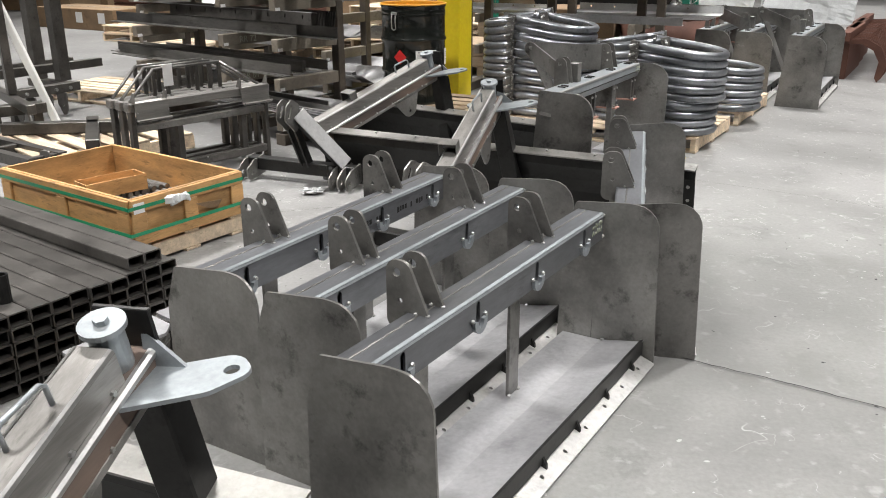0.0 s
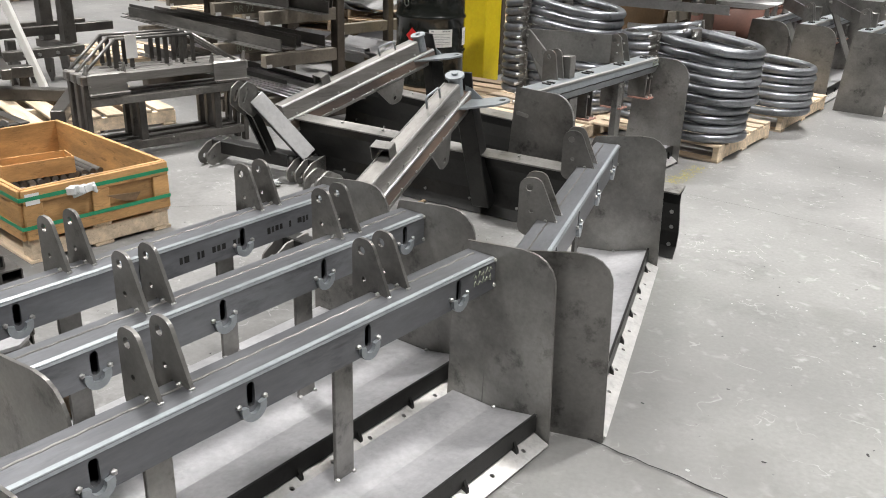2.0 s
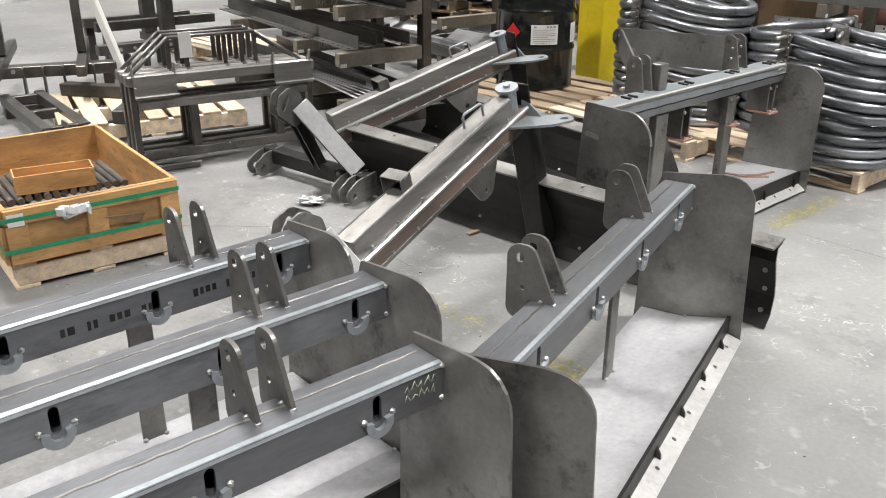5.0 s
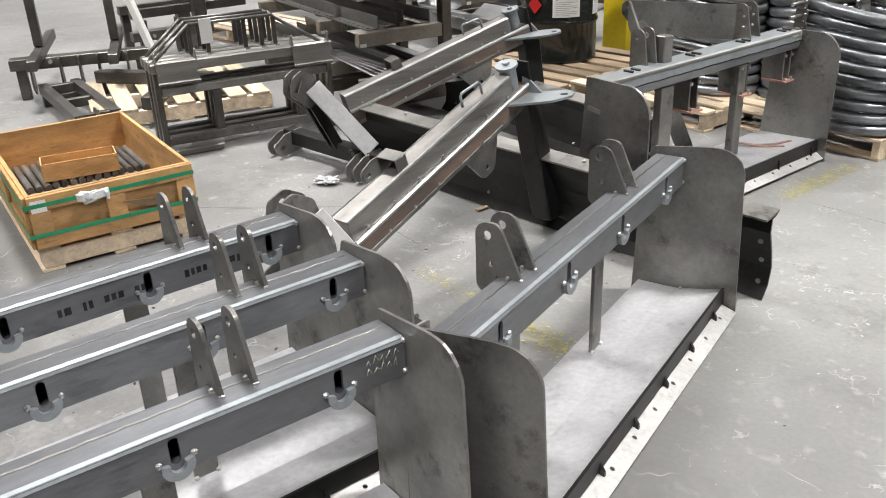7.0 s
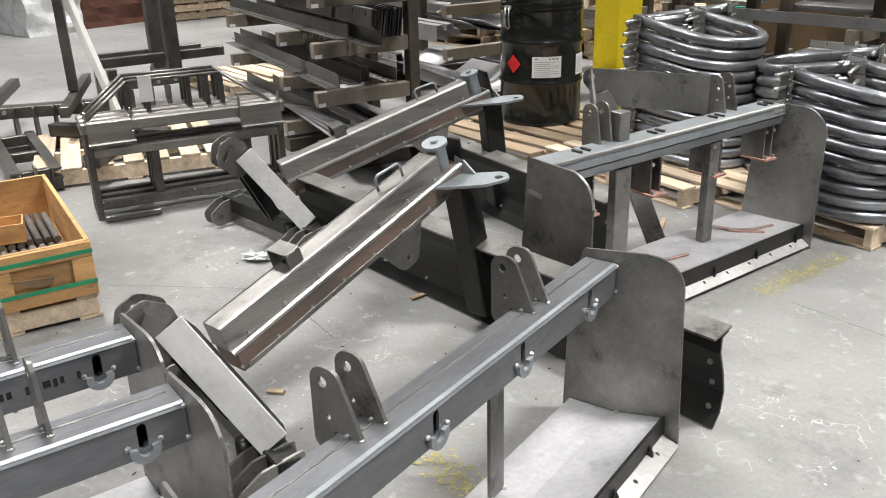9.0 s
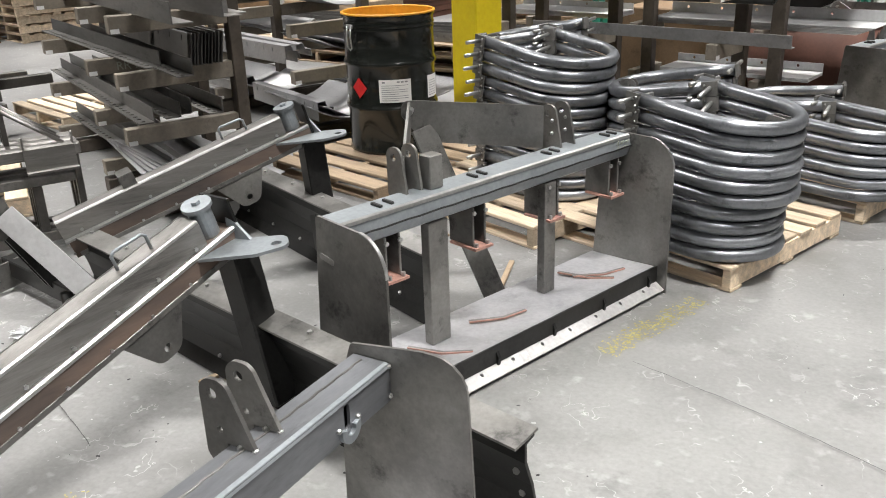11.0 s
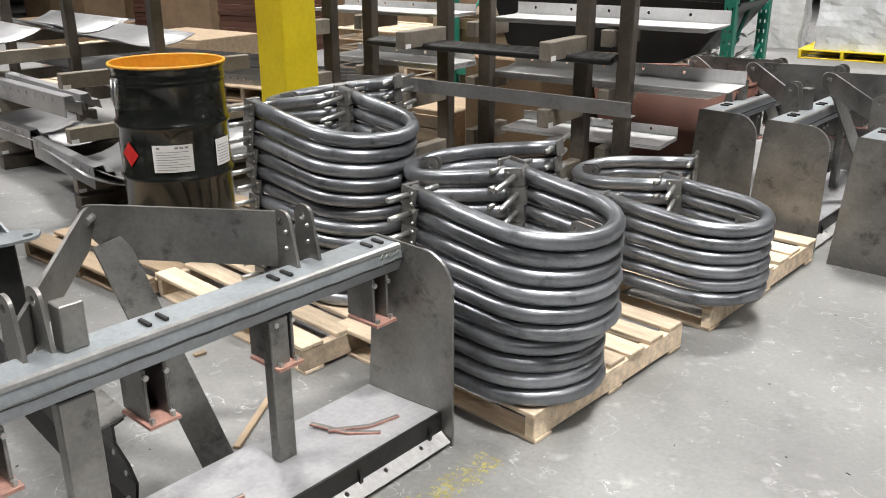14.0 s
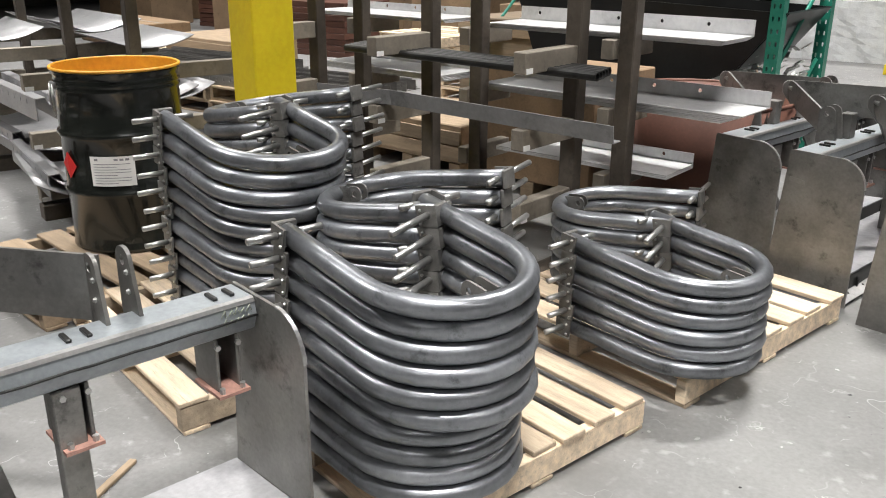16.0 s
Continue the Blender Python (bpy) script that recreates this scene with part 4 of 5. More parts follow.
# ---------- stack of square tubes ----------
def square_tube(lx, w, h, t=0.005):
    bm = bmesh.new()
    o4 = rounded([(0, 0), (w, 0), (w, h), (0, h)], [0.007] * 4, 2)
    i4 = rounded([(t, t), (w - t, t), (w - t, h - t), (t, h - t)], [0.004] * 4, 2)
    plate(bm, o4, lx, Matrix(((0, 0, -1, 0), (1, 0, 0, 0), (0, 1, 0, 0), (0, 0, 0, 1))), [i4])
    bmesh.ops.recalc_face_normals(bm, faces=bm.faces)
    me = bpy.data.meshes.new("square_tube")
    bm.to_mesh(me)
    bm.free()
    me.materials.append(M_FRAME)
    return me


SQ = square_tube(1.9, 0.074, 0.050)
TM = pose(-0.90, 3.17, 0.0, 0, 0, -29.5)
rg = random.Random(8)
for col in range(16):
    for row in range(6):
        r = new("square_steel_tube", SQ)
        r.matrix_world = TM @ pose(rg.uniform(-0.012, 0.012), -0.075 * (col + 1), 0.001 + 0.0505 * row)
        tagged(r, "dark square steel tube in a stack", "steel tube", "square tubes in a stack")
for col in range(1, 3):
    r = new("square_steel_tube", SQ)
    r.matrix_world = TM @ pose(-0.03, -0.075 * (col + 1) + 0.03, 0.001 + 0.0505 * 6)
    tagged(r, "dark square steel tube lying on top of a stack", "steel tube", "square tubes in a stack")


# ---------- yellow column ----------
bm = block(bmesh.new(), -0.125, 0.125, -0.125, 0.125, 0, 6.19, 0.008)
col = finish("column", bm, M_YELLOW)
col.matrix_world = pose(-0.42, 8.72, 0, 0, 0, 66)
tagged(col, "yellow painted steel column rising from the floor", "column", kind="structure")

# short pipe stub on the tube stack, and small plates on a pallet
bm = plate(bmesh.new(), circle(0, 0, 0.026, 16), 0.10, None, [circle(0, 0, 0.019, 14)])
ob = finish("pipe_stub", bm, M_DARK)
ob.matrix_world = TM @ pose(-0.12, -0.62, 0.3045)
tagged(ob, "short dark steel pipe stub standing on square tubes", "pipe")
pallet(place(-0.80, 2.66, 32), 0.34, 0.62, "small wooden pallet under stacks of drilled plates", M_OLD, 0.09, 5, rnd=51)
for k3, (sx, sy, turn, n) in enumerate(((-0.885, 2.50, 30, 12), (-0.800, 2.645, 33, 13), (-0.705, 2.80, 31, 13))):
    o = base("plate_stack", "stack of pale drilled steel plates on a small pallet", "steel plates", place(sx, sy, turn, 0.0905), "stacks of drilled plates")
    rs = random.Random(60 + k3)
    for k in range(n):
        bm = plate(bmesh.new(), rounded([(-0.085, -0.078), (0.085, -0.078), (0.085, 0.03), (0.035, 0.078), (-0.085, 0.078)], [0.012, 0.012, 0.012, 0.012, 0.012], 3), 0.0115, pose(rs.uniform(-0.004, 0.004), rs.uniform(-0.004, 0.004), 0.0125 * k, 0, 0, rs.uniform(-1.5, 1.5)), [circle(-0.045, 0.03, 0.007, 8), circle(0.045, -0.035, 0.007, 8)] if k >= n - 2 else [])
        part("plate", bm, M_SHEET if k == n - 1 else M_STEEL, o)


# ---------- guard frames on a pallet ----------
def guard_frame(m, label, full):
    o = base("guard_frame", label, "guard frame", m, "nested guard frames")
    L = 1.02
    for y in (0.0, L):
        part("post", block(bmesh.new(), -0.024, 0.024, y - 0.016, y + 0.016, 0.0, 0.47, 0.004), M_FRAME, o, "dark square post")
    part("lower_rail", block(bmesh.new(), -0.025, 0.025, 0.017, L - 0.017, 0.055, 0.105, 0.004), M_FRAME, o)
    # middle and top rails are paler: bright reflections put into the colour
    part("middle_rail", block(bmesh.new(), -0.022, 0.022, 0.017, L - 0.017, 0.34, 0.385, 0.004), M_BAR, o)
    part("brace_post", block(bmesh.new(), -0.02, 0.02, 0.30, 0.345, 0.106, 0.339, 0.003), M_FRAME, o)
    part("brace_post", block(bmesh.new(), -0.02, 0.02, 0.80, 0.845, 0.106, 0.339, 0.003), M_FRAME, o)
    part("top_rail", block(bmesh.new(), -0.035, 0.035, -0.03, L + 0.03, 0.471, 0.53, 0.008), M_BOOM, o, "top rail with bright reflections put into a pale colour")
    pts = [(-0.0, 0.0, 0.53), (-0.10, 0.24, 0.70), (-0.10, 0.74, 0.70), (0.0, 0.98, 0.53)]
    for a, b in zip(pts, pts[1:]):
        part("guard_bar", sweep(bmesh.new(), [a, b], 0.010, 6), M_BAR, o, "", True)
    for y in (0.24, 0.34, 0.56, 0.66, 0.74):
        part("guard_upright", block(bmesh.new(), -0.112, -0.098, y - 0.012, y + 0.012, 0.53, 0.695), M_FRAME, o)
        part("guard_tie", block(bmesh.new(), -0.1, -0.03, y - 0.010, y + 0.010, 0.517, 0.5305), M_FRAME, o)
    if full:
        for y in (0.0, 0.79):
            bm = along(bmesh.new(), thick_line([(0.036, 0.534), (0.052, 0.528), (0.058, 0.47), (0.064, 0.425), (0.085, 0.415), (0.10, 0.43)], 0.008), y, y + 0.23)
            hb = part("hook_bracket", bm, M_BOOM, o, "bright folded hook bracket")
            for yy in (y, y + 0.222):
                part("hook_rib", plate(bmesh.new(), rounded([(0.0, 0.5305), (0.05, 0.532), (0.054, 0.60), (0.03, 0.585)], [0, 0, 0.008, 0.008], 3), 0.008, at_y(yy + 0.008)), M_BOOM, hb)
        weld(o, [(0.062, 0.01, 0.47), (0.062, 0.225, 0.47), (0.03, 0.02, 0.10), (0.03, 0.5, 0.10)], 0.006)
        part("paper_tag", block(bmesh.new(), -0.086, -0.083, 0.30, 0.37, 0.585, 0.725), M_PAPER, o, "white paper tag")
        part("foot_hook", along(bmesh.new(), thick_line([(0.026, 0.012), (0.085, 0.012), (0.10, 0.04)], 0.010), 0.02, 0.30), M_BOOM, o, "bright folded foot hook")
    return o


FH = 34.0
for k in range(3):
    a = radians(FH)
    guard_frame(place(-2.05 - 0.105 * k * math.cos(a), 5.19 + 0.105 * k * math.sin(a), FH), "dark welded steel guard frame nested with others", k == 0)
pallet(place(-2.86, 6.1, 38), 1.0, 1.15, "wooden pallet behind the guard frames", M_WOOD, rnd=6)
bm = bmesh.new()
for a in ((-0.45, 0.45, -0.045, 0.045),):
    block(bm, a[0], a[1], a[2], a[3], 0, 0.085, 0.006)
for x, y, h, z in ((-3.05, 6.12, 15, 0.122), (-2.75, 5.95, -62, 0.122)):
    ob = finish("square_beam", bm.copy(), M_FRAME)
    ob.matrix_world = pose(x, y, z, 0, 0, h)
    tagged(ob, "short dark square steel beam lying on a pallet", "steel beam", "beams on the pallet")
bm.free()


# ---------- upright implement frames ----------
def mast_frame(m, label):
    o = base("mast_frame", label, "implement frame", m, "standing implement frames")
    for y in (-0.26, 0.26):
        part("mast", block(bmesh.new(), -0.04, 0.04, y - 0.03, y + 0.03, 0.38, 1.62, 0.004), M_FRAME, o, "tall dark mast")
        part("fork", block(bmesh.new(), -0.75, 0.55, y - 0.032, y + 0.032, 0.30, 0.37, 0.004), M_FRAME, o, "long dark fork arm")
    part("crossbar", block(bmesh.new(), -0.06, 0.06, -0.48, 0.48, 0.22, 0.299, 0.004), M_FRAME, o)
    part("leg", block(bmesh.new(), -0.03, 0.03, -0.45, -0.38, 0.0, 0.219, 0.004), M_FRAME, o)
    part("leg", block(bmesh.new(), -0.03, 0.03, 0.38, 0.45, 0.0, 0.219, 0.004), M_FRAME, o)
    for y in (-0.33, -0.13, 0.0, 0.13, 0.33):
        bm = plate(bmesh.new(), rounded([(-0.05, 0.30), (-0.06, 0.08), (0.0, 0.04), (0.07, 0.10), (0.06, 0.30)], [0.01, 0.03, 0.02, 0.03, 0.01], 4), 0.012, Matrix.Translation((0.07, y, 0)) @ at_y(0), [circle(0.0, 0.09, 0.014, 10)])
        part("tooth", bm, M_FRAME, o)
    part("bolt", cyl(bmesh.new(), (0.06, -0.2, 0.27), (0.085, -0.2, 0.27), 0.015, 6), M_BRIGHT, o)
    return o


mast_frame(place(-3.72, 6.08, 45), "dark steel implement frame with tall masts")


def rail_frame(m, label):
    """Two long rails over a crossbar, a mast on each rail, teeth hanging below."""
    o = base("rail_frame", label, "implement frame", m, "standing implement frames")
    for x, far in ((-0.21, 0.42), (-0.50, 0.32)):
        part("rail", block(bmesh.new(), x - 0.035, x + 0.035, -0.62, far, 0.365, 0.44, 0.004), M_FRAME, o, "long dark rail")
    for x, y in ((-0.125, -0.05), (-0.415, -0.09)):
        part("mast", block(bmesh.new(), x - 0.045, x + 0.045, y - 0.055, y + 0.055, 0.295, 1.66, 0.004), M_FRAME, o, "tall dark mast")
    part("crossbar", block(bmesh.new(), -0.05, 0.04, -0.70, 0.0, 0.215, 0.292, 0.004), M_FRAME, o)
    for x in (-0.56, -0.14):
        part("leg", block(bmesh.new(), x, x + 0.06, -0.60, -0.53, 0.0, 0.364, 0.004), M_FRAME, o)
    part("tie", block(bmesh.new(), -0.55, -0.051, -0.13, -0.03, 0.222, 0.29, 0.004), M_FRAME, o)
    for y in (-0.58, -0.46, -0.30, -0.16):
        bm = plate(bmesh.new(), rounded([(-0.08, 0.214), (-0.07, 0.10), (0.0, 0.0), (0.05, 0.06), (0.06, 0.214)], [0.01, 0.03, 0.02, 0.03, 0.01], 4), 0.014, Matrix.Translation((0, y, 0)) @ at_y(0), [circle(0.0, 0.10, 0.014, 10)])
        part("tooth", bm, M_FRAME, o)
        part("bolt", cyl(bmesh.new(), (0.04, y + 0.05, 0.25), (0.058, y + 0.05, 0.25), 0.015, 6), M_BRIGHT, o)
    return o


rail_frame(place(-3.69, 7.47, 25), "dark steel implement frame with long rails and tall masts")
bm = block(bmesh.new(), -0.025, 0.025, -0.025, 0.025, 0, 1.45, 0.003)
ob = finish("white_bar", bm, M_WHITE)
ob.matrix_world = Matrix.Translation((-3.32, 6.45, 0.125)) @ Vector((-0.42, -0.10, 1.35)).to_track_quat("Z", "Y").to_matrix().to_4x4()
tagged(ob, "white painted steel bar leaning against an implement frame", "steel bar")


# low channel frame beside the crate
def low_frame(m):
    o = base("channel_frame", "low dark steel channel frame lying on concrete", "steel frame", m)
    for y in (0.0, 0.22):
        part("channel", along(bmesh.new(), [(-0.03, 0.0), (0.03, 0.0), (0.03, 0.01), (-0.02, 0.01), (-0.02, 0.06), (0.03, 0.06), (0.03, 0.07), (-0.03, 0.07)], 0, 1.1, Matrix.Translation((y, 0, 0.08))), M_FRAME, o)
    for y in (0.02, 0.5, 1.0):
        part("spacer", block(bmesh.new(), 0.031, 0.189, y, y + 0.05, 0.085, 0.145, 0.003), M_FRAME, o)
    for y in (0.05, 1.0):
        part("foot", block(bmesh.new(), -0.03, 0.25, y, y + 0.06, 0.0, 0.079, 0.004), M_FRAME, o)
    part("end_clevis", plate(bmesh.new(), rounded([(-0.03, 0.06), (0.08, 0.06), (0.08, 0.18), (-0.03, 0.18)], [0.01, 0.04, 0.04, 0.01]), 0.012, Matrix.Translation((0.1, 0.0, 0)) @ at_x(0) @ Matrix.Rotation(0, 4, "X")), M_STEEL, o)
    return o


low_frame(pose(-2.78, 5.22, 0, 0, 0, 62))


# ---------- cantilever racks ----------
def rack(m, xs, levels, arm, label, high=1.7, depth=0.0, back=True, skew=0.0):
    o = base("cantilever_rack", label, "rack", m, "cantilever racks")
    for x in xs:
        for dy in ((0.0, depth) if depth else (0.0,)):
            p = part("post", block(bmesh.new(), x - 0.04 + (skew if dy else 0), x + 0.04 + (skew if dy else 0), dy - 0.035, dy + 0.035, 0.09, high, 0.005), M_RACK, o, "dark brown upright post")
        part("foot", block(bmesh.new(), x - 0.05, x + 0.05, -arm, (arm if back else 0.1) + depth, 0.0, 0.089, 0.005), M_RACK, o)
        for z in levels:
            part("arm", block(bmesh.new(), x - 0.032, x + 0.032, -arm, -0.036, z - 0.09, z, 0.004), M_ARM, o, "greyish tan rack arm")
            if back:
                part("arm", block(bmesh.new(), x - 0.032, x + 0.032, depth + 0.036, arm + depth, z - 0.09, z, 0.004), M_ARM, o)
            part("arm_tag", block(bmesh.new(), x + 0.0325, x + 0.0345, -arm + 0.005, -arm + 0.05, z - 0.088, z - 0.065), M_PAPER, o)
    return o


M_RACK = material("dark_brown_rack_paint", (0.115, 0.096, 0.078), 0.5, 0.2, 0.28, 4, 50, 0.08, stain=0.35)
M_ARM = material("worn_tan_arm_steel", (0.25, 0.22, 0.18), 0.55, 0.2, 0.18, 5, 50, 0.08, spread=0.15, stain=0.3)


def writing(text, size, m, parent):
    cu = bpy.data.curves.new("marker_text", "FONT")
    cu.body, cu.size, cu.extrude = text, size, 0.0008
    ob = new("marker_text", cu)
    dg = bpy.context.evaluated_depsgraph_get()
    me = bpy.data.meshes.new_from_object(ob.evaluated_get(dg))
    bpy.data.objects.remove(ob)
    me.materials.clear()
    me.materials.append(M_CHALK)
    t = new("marker_text", me)
    t.parent = parent
    t.matrix_local = m
    t["label"] = "pale marker writing " + text
    return t


R1 = place(-1.69, 7.29, 31)
r1 = rack(R1, (-1.15, 0.0, 0.62), (0.20, 0.50, 0.79, 1.08), 0.66, "dark cantilever rack holding drilled bars", 1.7, 0.0, False)
FACE = Matrix(((0, 0, 1, 0), (1, 0, 0, 0), (0, 1, 0, 0), (0, 0, 0, 1)))
writing("RR 84", 0.07, Matrix.Translation((0.0325, -0.50, 0.50 - 0.073)) @ FACE, r1)
writing("RR 72", 0.07, Matrix.Translation((0.0325, -0.50, 0.79 - 0.073)) @ FACE, r1)


def angle_bar(m, ln, leg, label, holes=True, mat=None):
    """Runs along x; one leg flat, one upright and punched."""
    o = base("punched_angle", label, "angle bar", m, "bars on the racks")
    bm = block(bmesh.new(), 0, ln, 0.007, leg, 0, 0.006, 0.001)
    part("flat_leg", bm, mat or M_BAR, o)
    n = int(ln / 0.075)
    bm = plate(bmesh.new(), [(0, 0), (ln, 0), (ln, leg), (0, leg)], 0.006, Matrix.Translation((0, 0.0065, 0)) @ VZ, [circle(0.05 + 0.075 * k, leg * 0.62, 0.014, 8) for k in range(n)] if holes else ())
    part("punched_leg", bm, mat or M_BAR, o, "upright leg with a row of round holes" if holes else "")
    return o


rg = random.Random(3)
for k, (x, y, z, l) in enumerate(((-1.75, -0.53, 0.501, 2.35), (-1.95, -0.42, 0.501, 2.5), (-1.7, -0.31, 0.501, 2.2), (-1.5, -0.20, 0.501, 2.1), (-1.55, -0.52, 0.201, 2.1), (-1.3, -0.38, 0.201, 2.3), (-1.5, -0.22, 0.201, 2.2), (-1.7, -0.55, 0.791, 2.3), (-1.4, -0.42, 0.791, 2.4))):
    angle_bar(R1 @ pose(x, y + 0.085, z + 0.001, 90, 0, 0) @ pose(0, 0, 0, 0, rg.uniform(-2, 2), 0), l, 0.085, "dark punched steel angle bar lying across rack arms")
# bundle of punched blades on the upper arms
for k in range(12):
    o = base("blade_strip", "dark punched blade strip standing in a bundle on the rack", "blade strip", R1 @ pose(-1.2, -0.26 + 0.014 * k, 0.791, -8, 0, 0), "bundled blade strips")
    zz = 0.16 + 0.004 * (k % 3)
    part("strip", plate(bmesh.new(), [(0, 0), (1.85 + 0.015 * (k % 4), 0), (1.85 + 0.015 * (k % 4), zz), (0, zz)], 0.007, VZ, [slot(0.1 + 0.2 * j, zz - 0.03, 0.016, 0.034, 5) for j in range(9)]), M_FRAME, o)
    if k % 3 == 0:
        part("pale_edge", block(bmesh.new(), 0, 1.85, -0.0072, -0.001, zz + 0.0005, zz + 0.006), M_PALE, o)
for x, y, z, l in ((-1.3, -0.5, 1.081, 2.6), (-1.5, -0.36, 1.081, 2.7), (-1.4, -0.2, 1.081, 2.5)):
    angle_bar(R1 @ pose(x, y, z, 0, 0, rg.uniform(-2, 2)), l, 0.10, "dark steel angle bar on the top arms", False)


def curved_sheet(m, lx, ly, sag, label, mat):
    o = base("steel_sheet", label, "steel sheet", m, "sheets on the racks")
    prof = [(-ly / 2 + ly * k / 8, sag * (2 * abs(k / 8 - 0.5)) ** 2) for k in range(9)]
    part("sheet", along(bmesh.new(), thick_line(prof, 0.006), 0, lx, Matrix(((0, 1, 0, 0), (1, 0, 0, 0), (0, 0, 1, 0), (0, 0, 0, 1)))), mat, o, "", True)
    return o


# rack behind the drum with curved sheets
R3 = place(-1.05, 8.55, 28)
rack(R3, (-3.0, -1.65, -0.28), (0.20, 0.50, 0.82), 0.62, "dark cantilever rack holding curved sheets", 1.7, 0.0, True)
for x, y, z, l, sag, w in ((-3.75, 0.34, 0.822, 1.45, 0.09, 0.62), (-3.65, 0.36, 0.834, 1.4, 0.08, 0.60), (-2.25, 0.34, 0.822, 1.2, 0.07, 0.60), (-2.15, 0.36, 0.502, 1.35, 0.09, 0.62), (-2.05, 0.34, 0.513, 1.3, 0.09, 0.60), (-3.6, 0.36, 0.502, 1.3, 0.08, 0.6), (-3.3, -0.34, 0.822, 1.2, 0.08, 0.58), (-2.6, -0.33, 0.202, 1.5, 0.08, 0.6), (-0.75, -0.34, 0.202, 0.9, 0.10, 0.58), (-0.62, -0.37, 0.216, 0.8, 0.10, 0.56), (-1.2, 0.36, 0.202, 1.2, 0.08, 0.6)):
    curved_sheet(R3 @ pose(x, y, z + 0.004, 0, 0, rg.uniform(-6, 6)), l, w, sag, "grey curved steel sheet resting on rack arms", M_SHEETD)


def slotted_profile(m, ln):
    """Runs along x; a slotted face, a fold on top and a stepped lip."""
    o = base("slotted_profile", "folded grey steel profile with slots lying on rack arms", "steel profile", m, "profiles on the rack")
    part("face", plate(bmesh.new(), [(0, 0), (ln, 0), (ln, 0.13), (0, 0.13)], 0.005, Matrix.Translation((0, 0.006, 0)) @ VZ, [slot(0.08 + 0.13 * k, 0.095, 0.013, 0.036, 5) for k in range(int(ln / 0.13))]), M_SHEETD, o)
    part("fold", along(bmesh.new(), thick_line([(-0.008, 0.128), (-0.06, 0.132), (-0.075, 0.09), (-0.12, 0.085), (-0.13, 0.03)], 0.005), 0, ln, Matrix(((0, 1, 0, 0), (-1, 0, 0, 0), (0, 0, 1, 0), (0, 0, 0, 1)))), M_SHEETD, o)
    return o


for x, y, z, ln, turn in ((-2.0, -0.58, 0.503, 1.42, 3), (-1.9, -0.42, 0.503, 1.3, 1), (-0.98, -0.60, 0.2035, 1.05, -2), (-2.3, -0.60, 0.2035, 1.1, 3)):
    slotted_profile(R3 @ pose(x, y, z, 0, 0, turn), ln)
for k in range(5):
    curved_sheet(R1 @ pose(-0.35 + 0.05 * k, -0.33, 0.208 + 0.008 * k, 0, 0, 2 * k - 4), 1.35, 0.42, 0.03, "grey steel sheet on the lower rack arms", M_SHEETD)

# rack beyond the hoops with flanged sheets
R2 = place(1.35, 8.60, 17)
rack(R2, (-1.75, -0.87, 0.0), (0.44, 0.76, 1.08), 0.42, "brown cantilever rack holding flanged sheets", 1.75, 0.22, True, 0.14)


def flanged_sheet(m, lx, ly, label, lip=0.07):
    o = base("flanged_sheet", label, "steel sheet", m, "flanged sheets on the rack")
    part("sheet", block(bmesh.new(), 0, lx, 0, ly, 0, 0.006, 0.001), M_PALE, o)
    part("flange", plate(bmesh.new(), [(0, 0.0065), (lx, 0.0065), (lx, lip), (0, lip)], 0.006, Matrix.Translation((0, ly, 0)) @ VZ, [circle(0.12 + 0.24 * k, lip * 0.6, 0.010, 8) for k in range(int(lx / 0.24))]), M_PALE, o, "upturned drilled flange")
    return o


for k in range(6):
    flanged_sheet(R2 @ pose(-0.85 + 0.02 * k, 0.34 - 0.012 * k, 0.761 + 0.008 * k, 0, 0, -2 + 0.4 * k), 1.42, 0.30, "pale flanged steel sheet in a stack on rack arms", 0.02 if k < 5 else 0.075)
for k in range(4):
    flanged_sheet(R2 @ pose(-0.8 + 0.015 * k, 0.34 - 0.01 * k, 1.081 + 0.008 * k, 0, 0, 1 - 0.4 * k), 1.3, 0.30, "pale flanged steel sheet on the upper rack arms", 0.02 if k < 3 else 0.075)
for k in range(3):
    flanged_sheet(R2 @ pose(-0.7, 0.34, 0.441 + 0.008 * k, 0, 0, 2), 1.0, 0.30, "pale flanged steel sheet on the lower rack arms", 0.02 if k < 2 else 0.06)
for k in range(5):
    flanged_sheet(R2 @ pose(-2.1, 0.34, 0.761 + 0.008 * k, 0, 0, 1.5 - 0.5 * k), 1.0, 0.32, "pale flanged steel sheet beside the column", 0.02 if k < 4 else 0.05)
    if k < 3:
        flanged_sheet(R2 @ pose(-2.2, 0.34, 1.081 + 0.008 * k, 0, 0, 1.5 - 0.5 * k), 1.1, 0.32, "pale flanged steel sheet above the hoops", 0.02 if k < 2 else 0.05)
pipe = bpy.data.meshes.new("pipe")
b = bmesh.new()
plate(b, circle(0, 0, 0.019, 14), 1.5, Matrix(((0, 0, 1, 0), (1, 0, 0, 0), (0, 1, 0, 0), (0, 0, 0, 1))), [circle(0, 0, 0.014, 12)])
bmesh.ops.recalc_face_normals(b, faces=b.faces)
b.to_mesh(pipe)
b.free()
pipe.materials.append(M_DARK)
for k in range(5):
    r = new("steel_pipe", pipe)
    r.matrix_world = R2 @ pose(-1.28 + 0.012 * k, -0.08 - 0.042 * k, 0.990, 0, 0, 0)
    tagged(r, "dark steel pipe lying across rack arms", "pipe", "pipes on the rack")
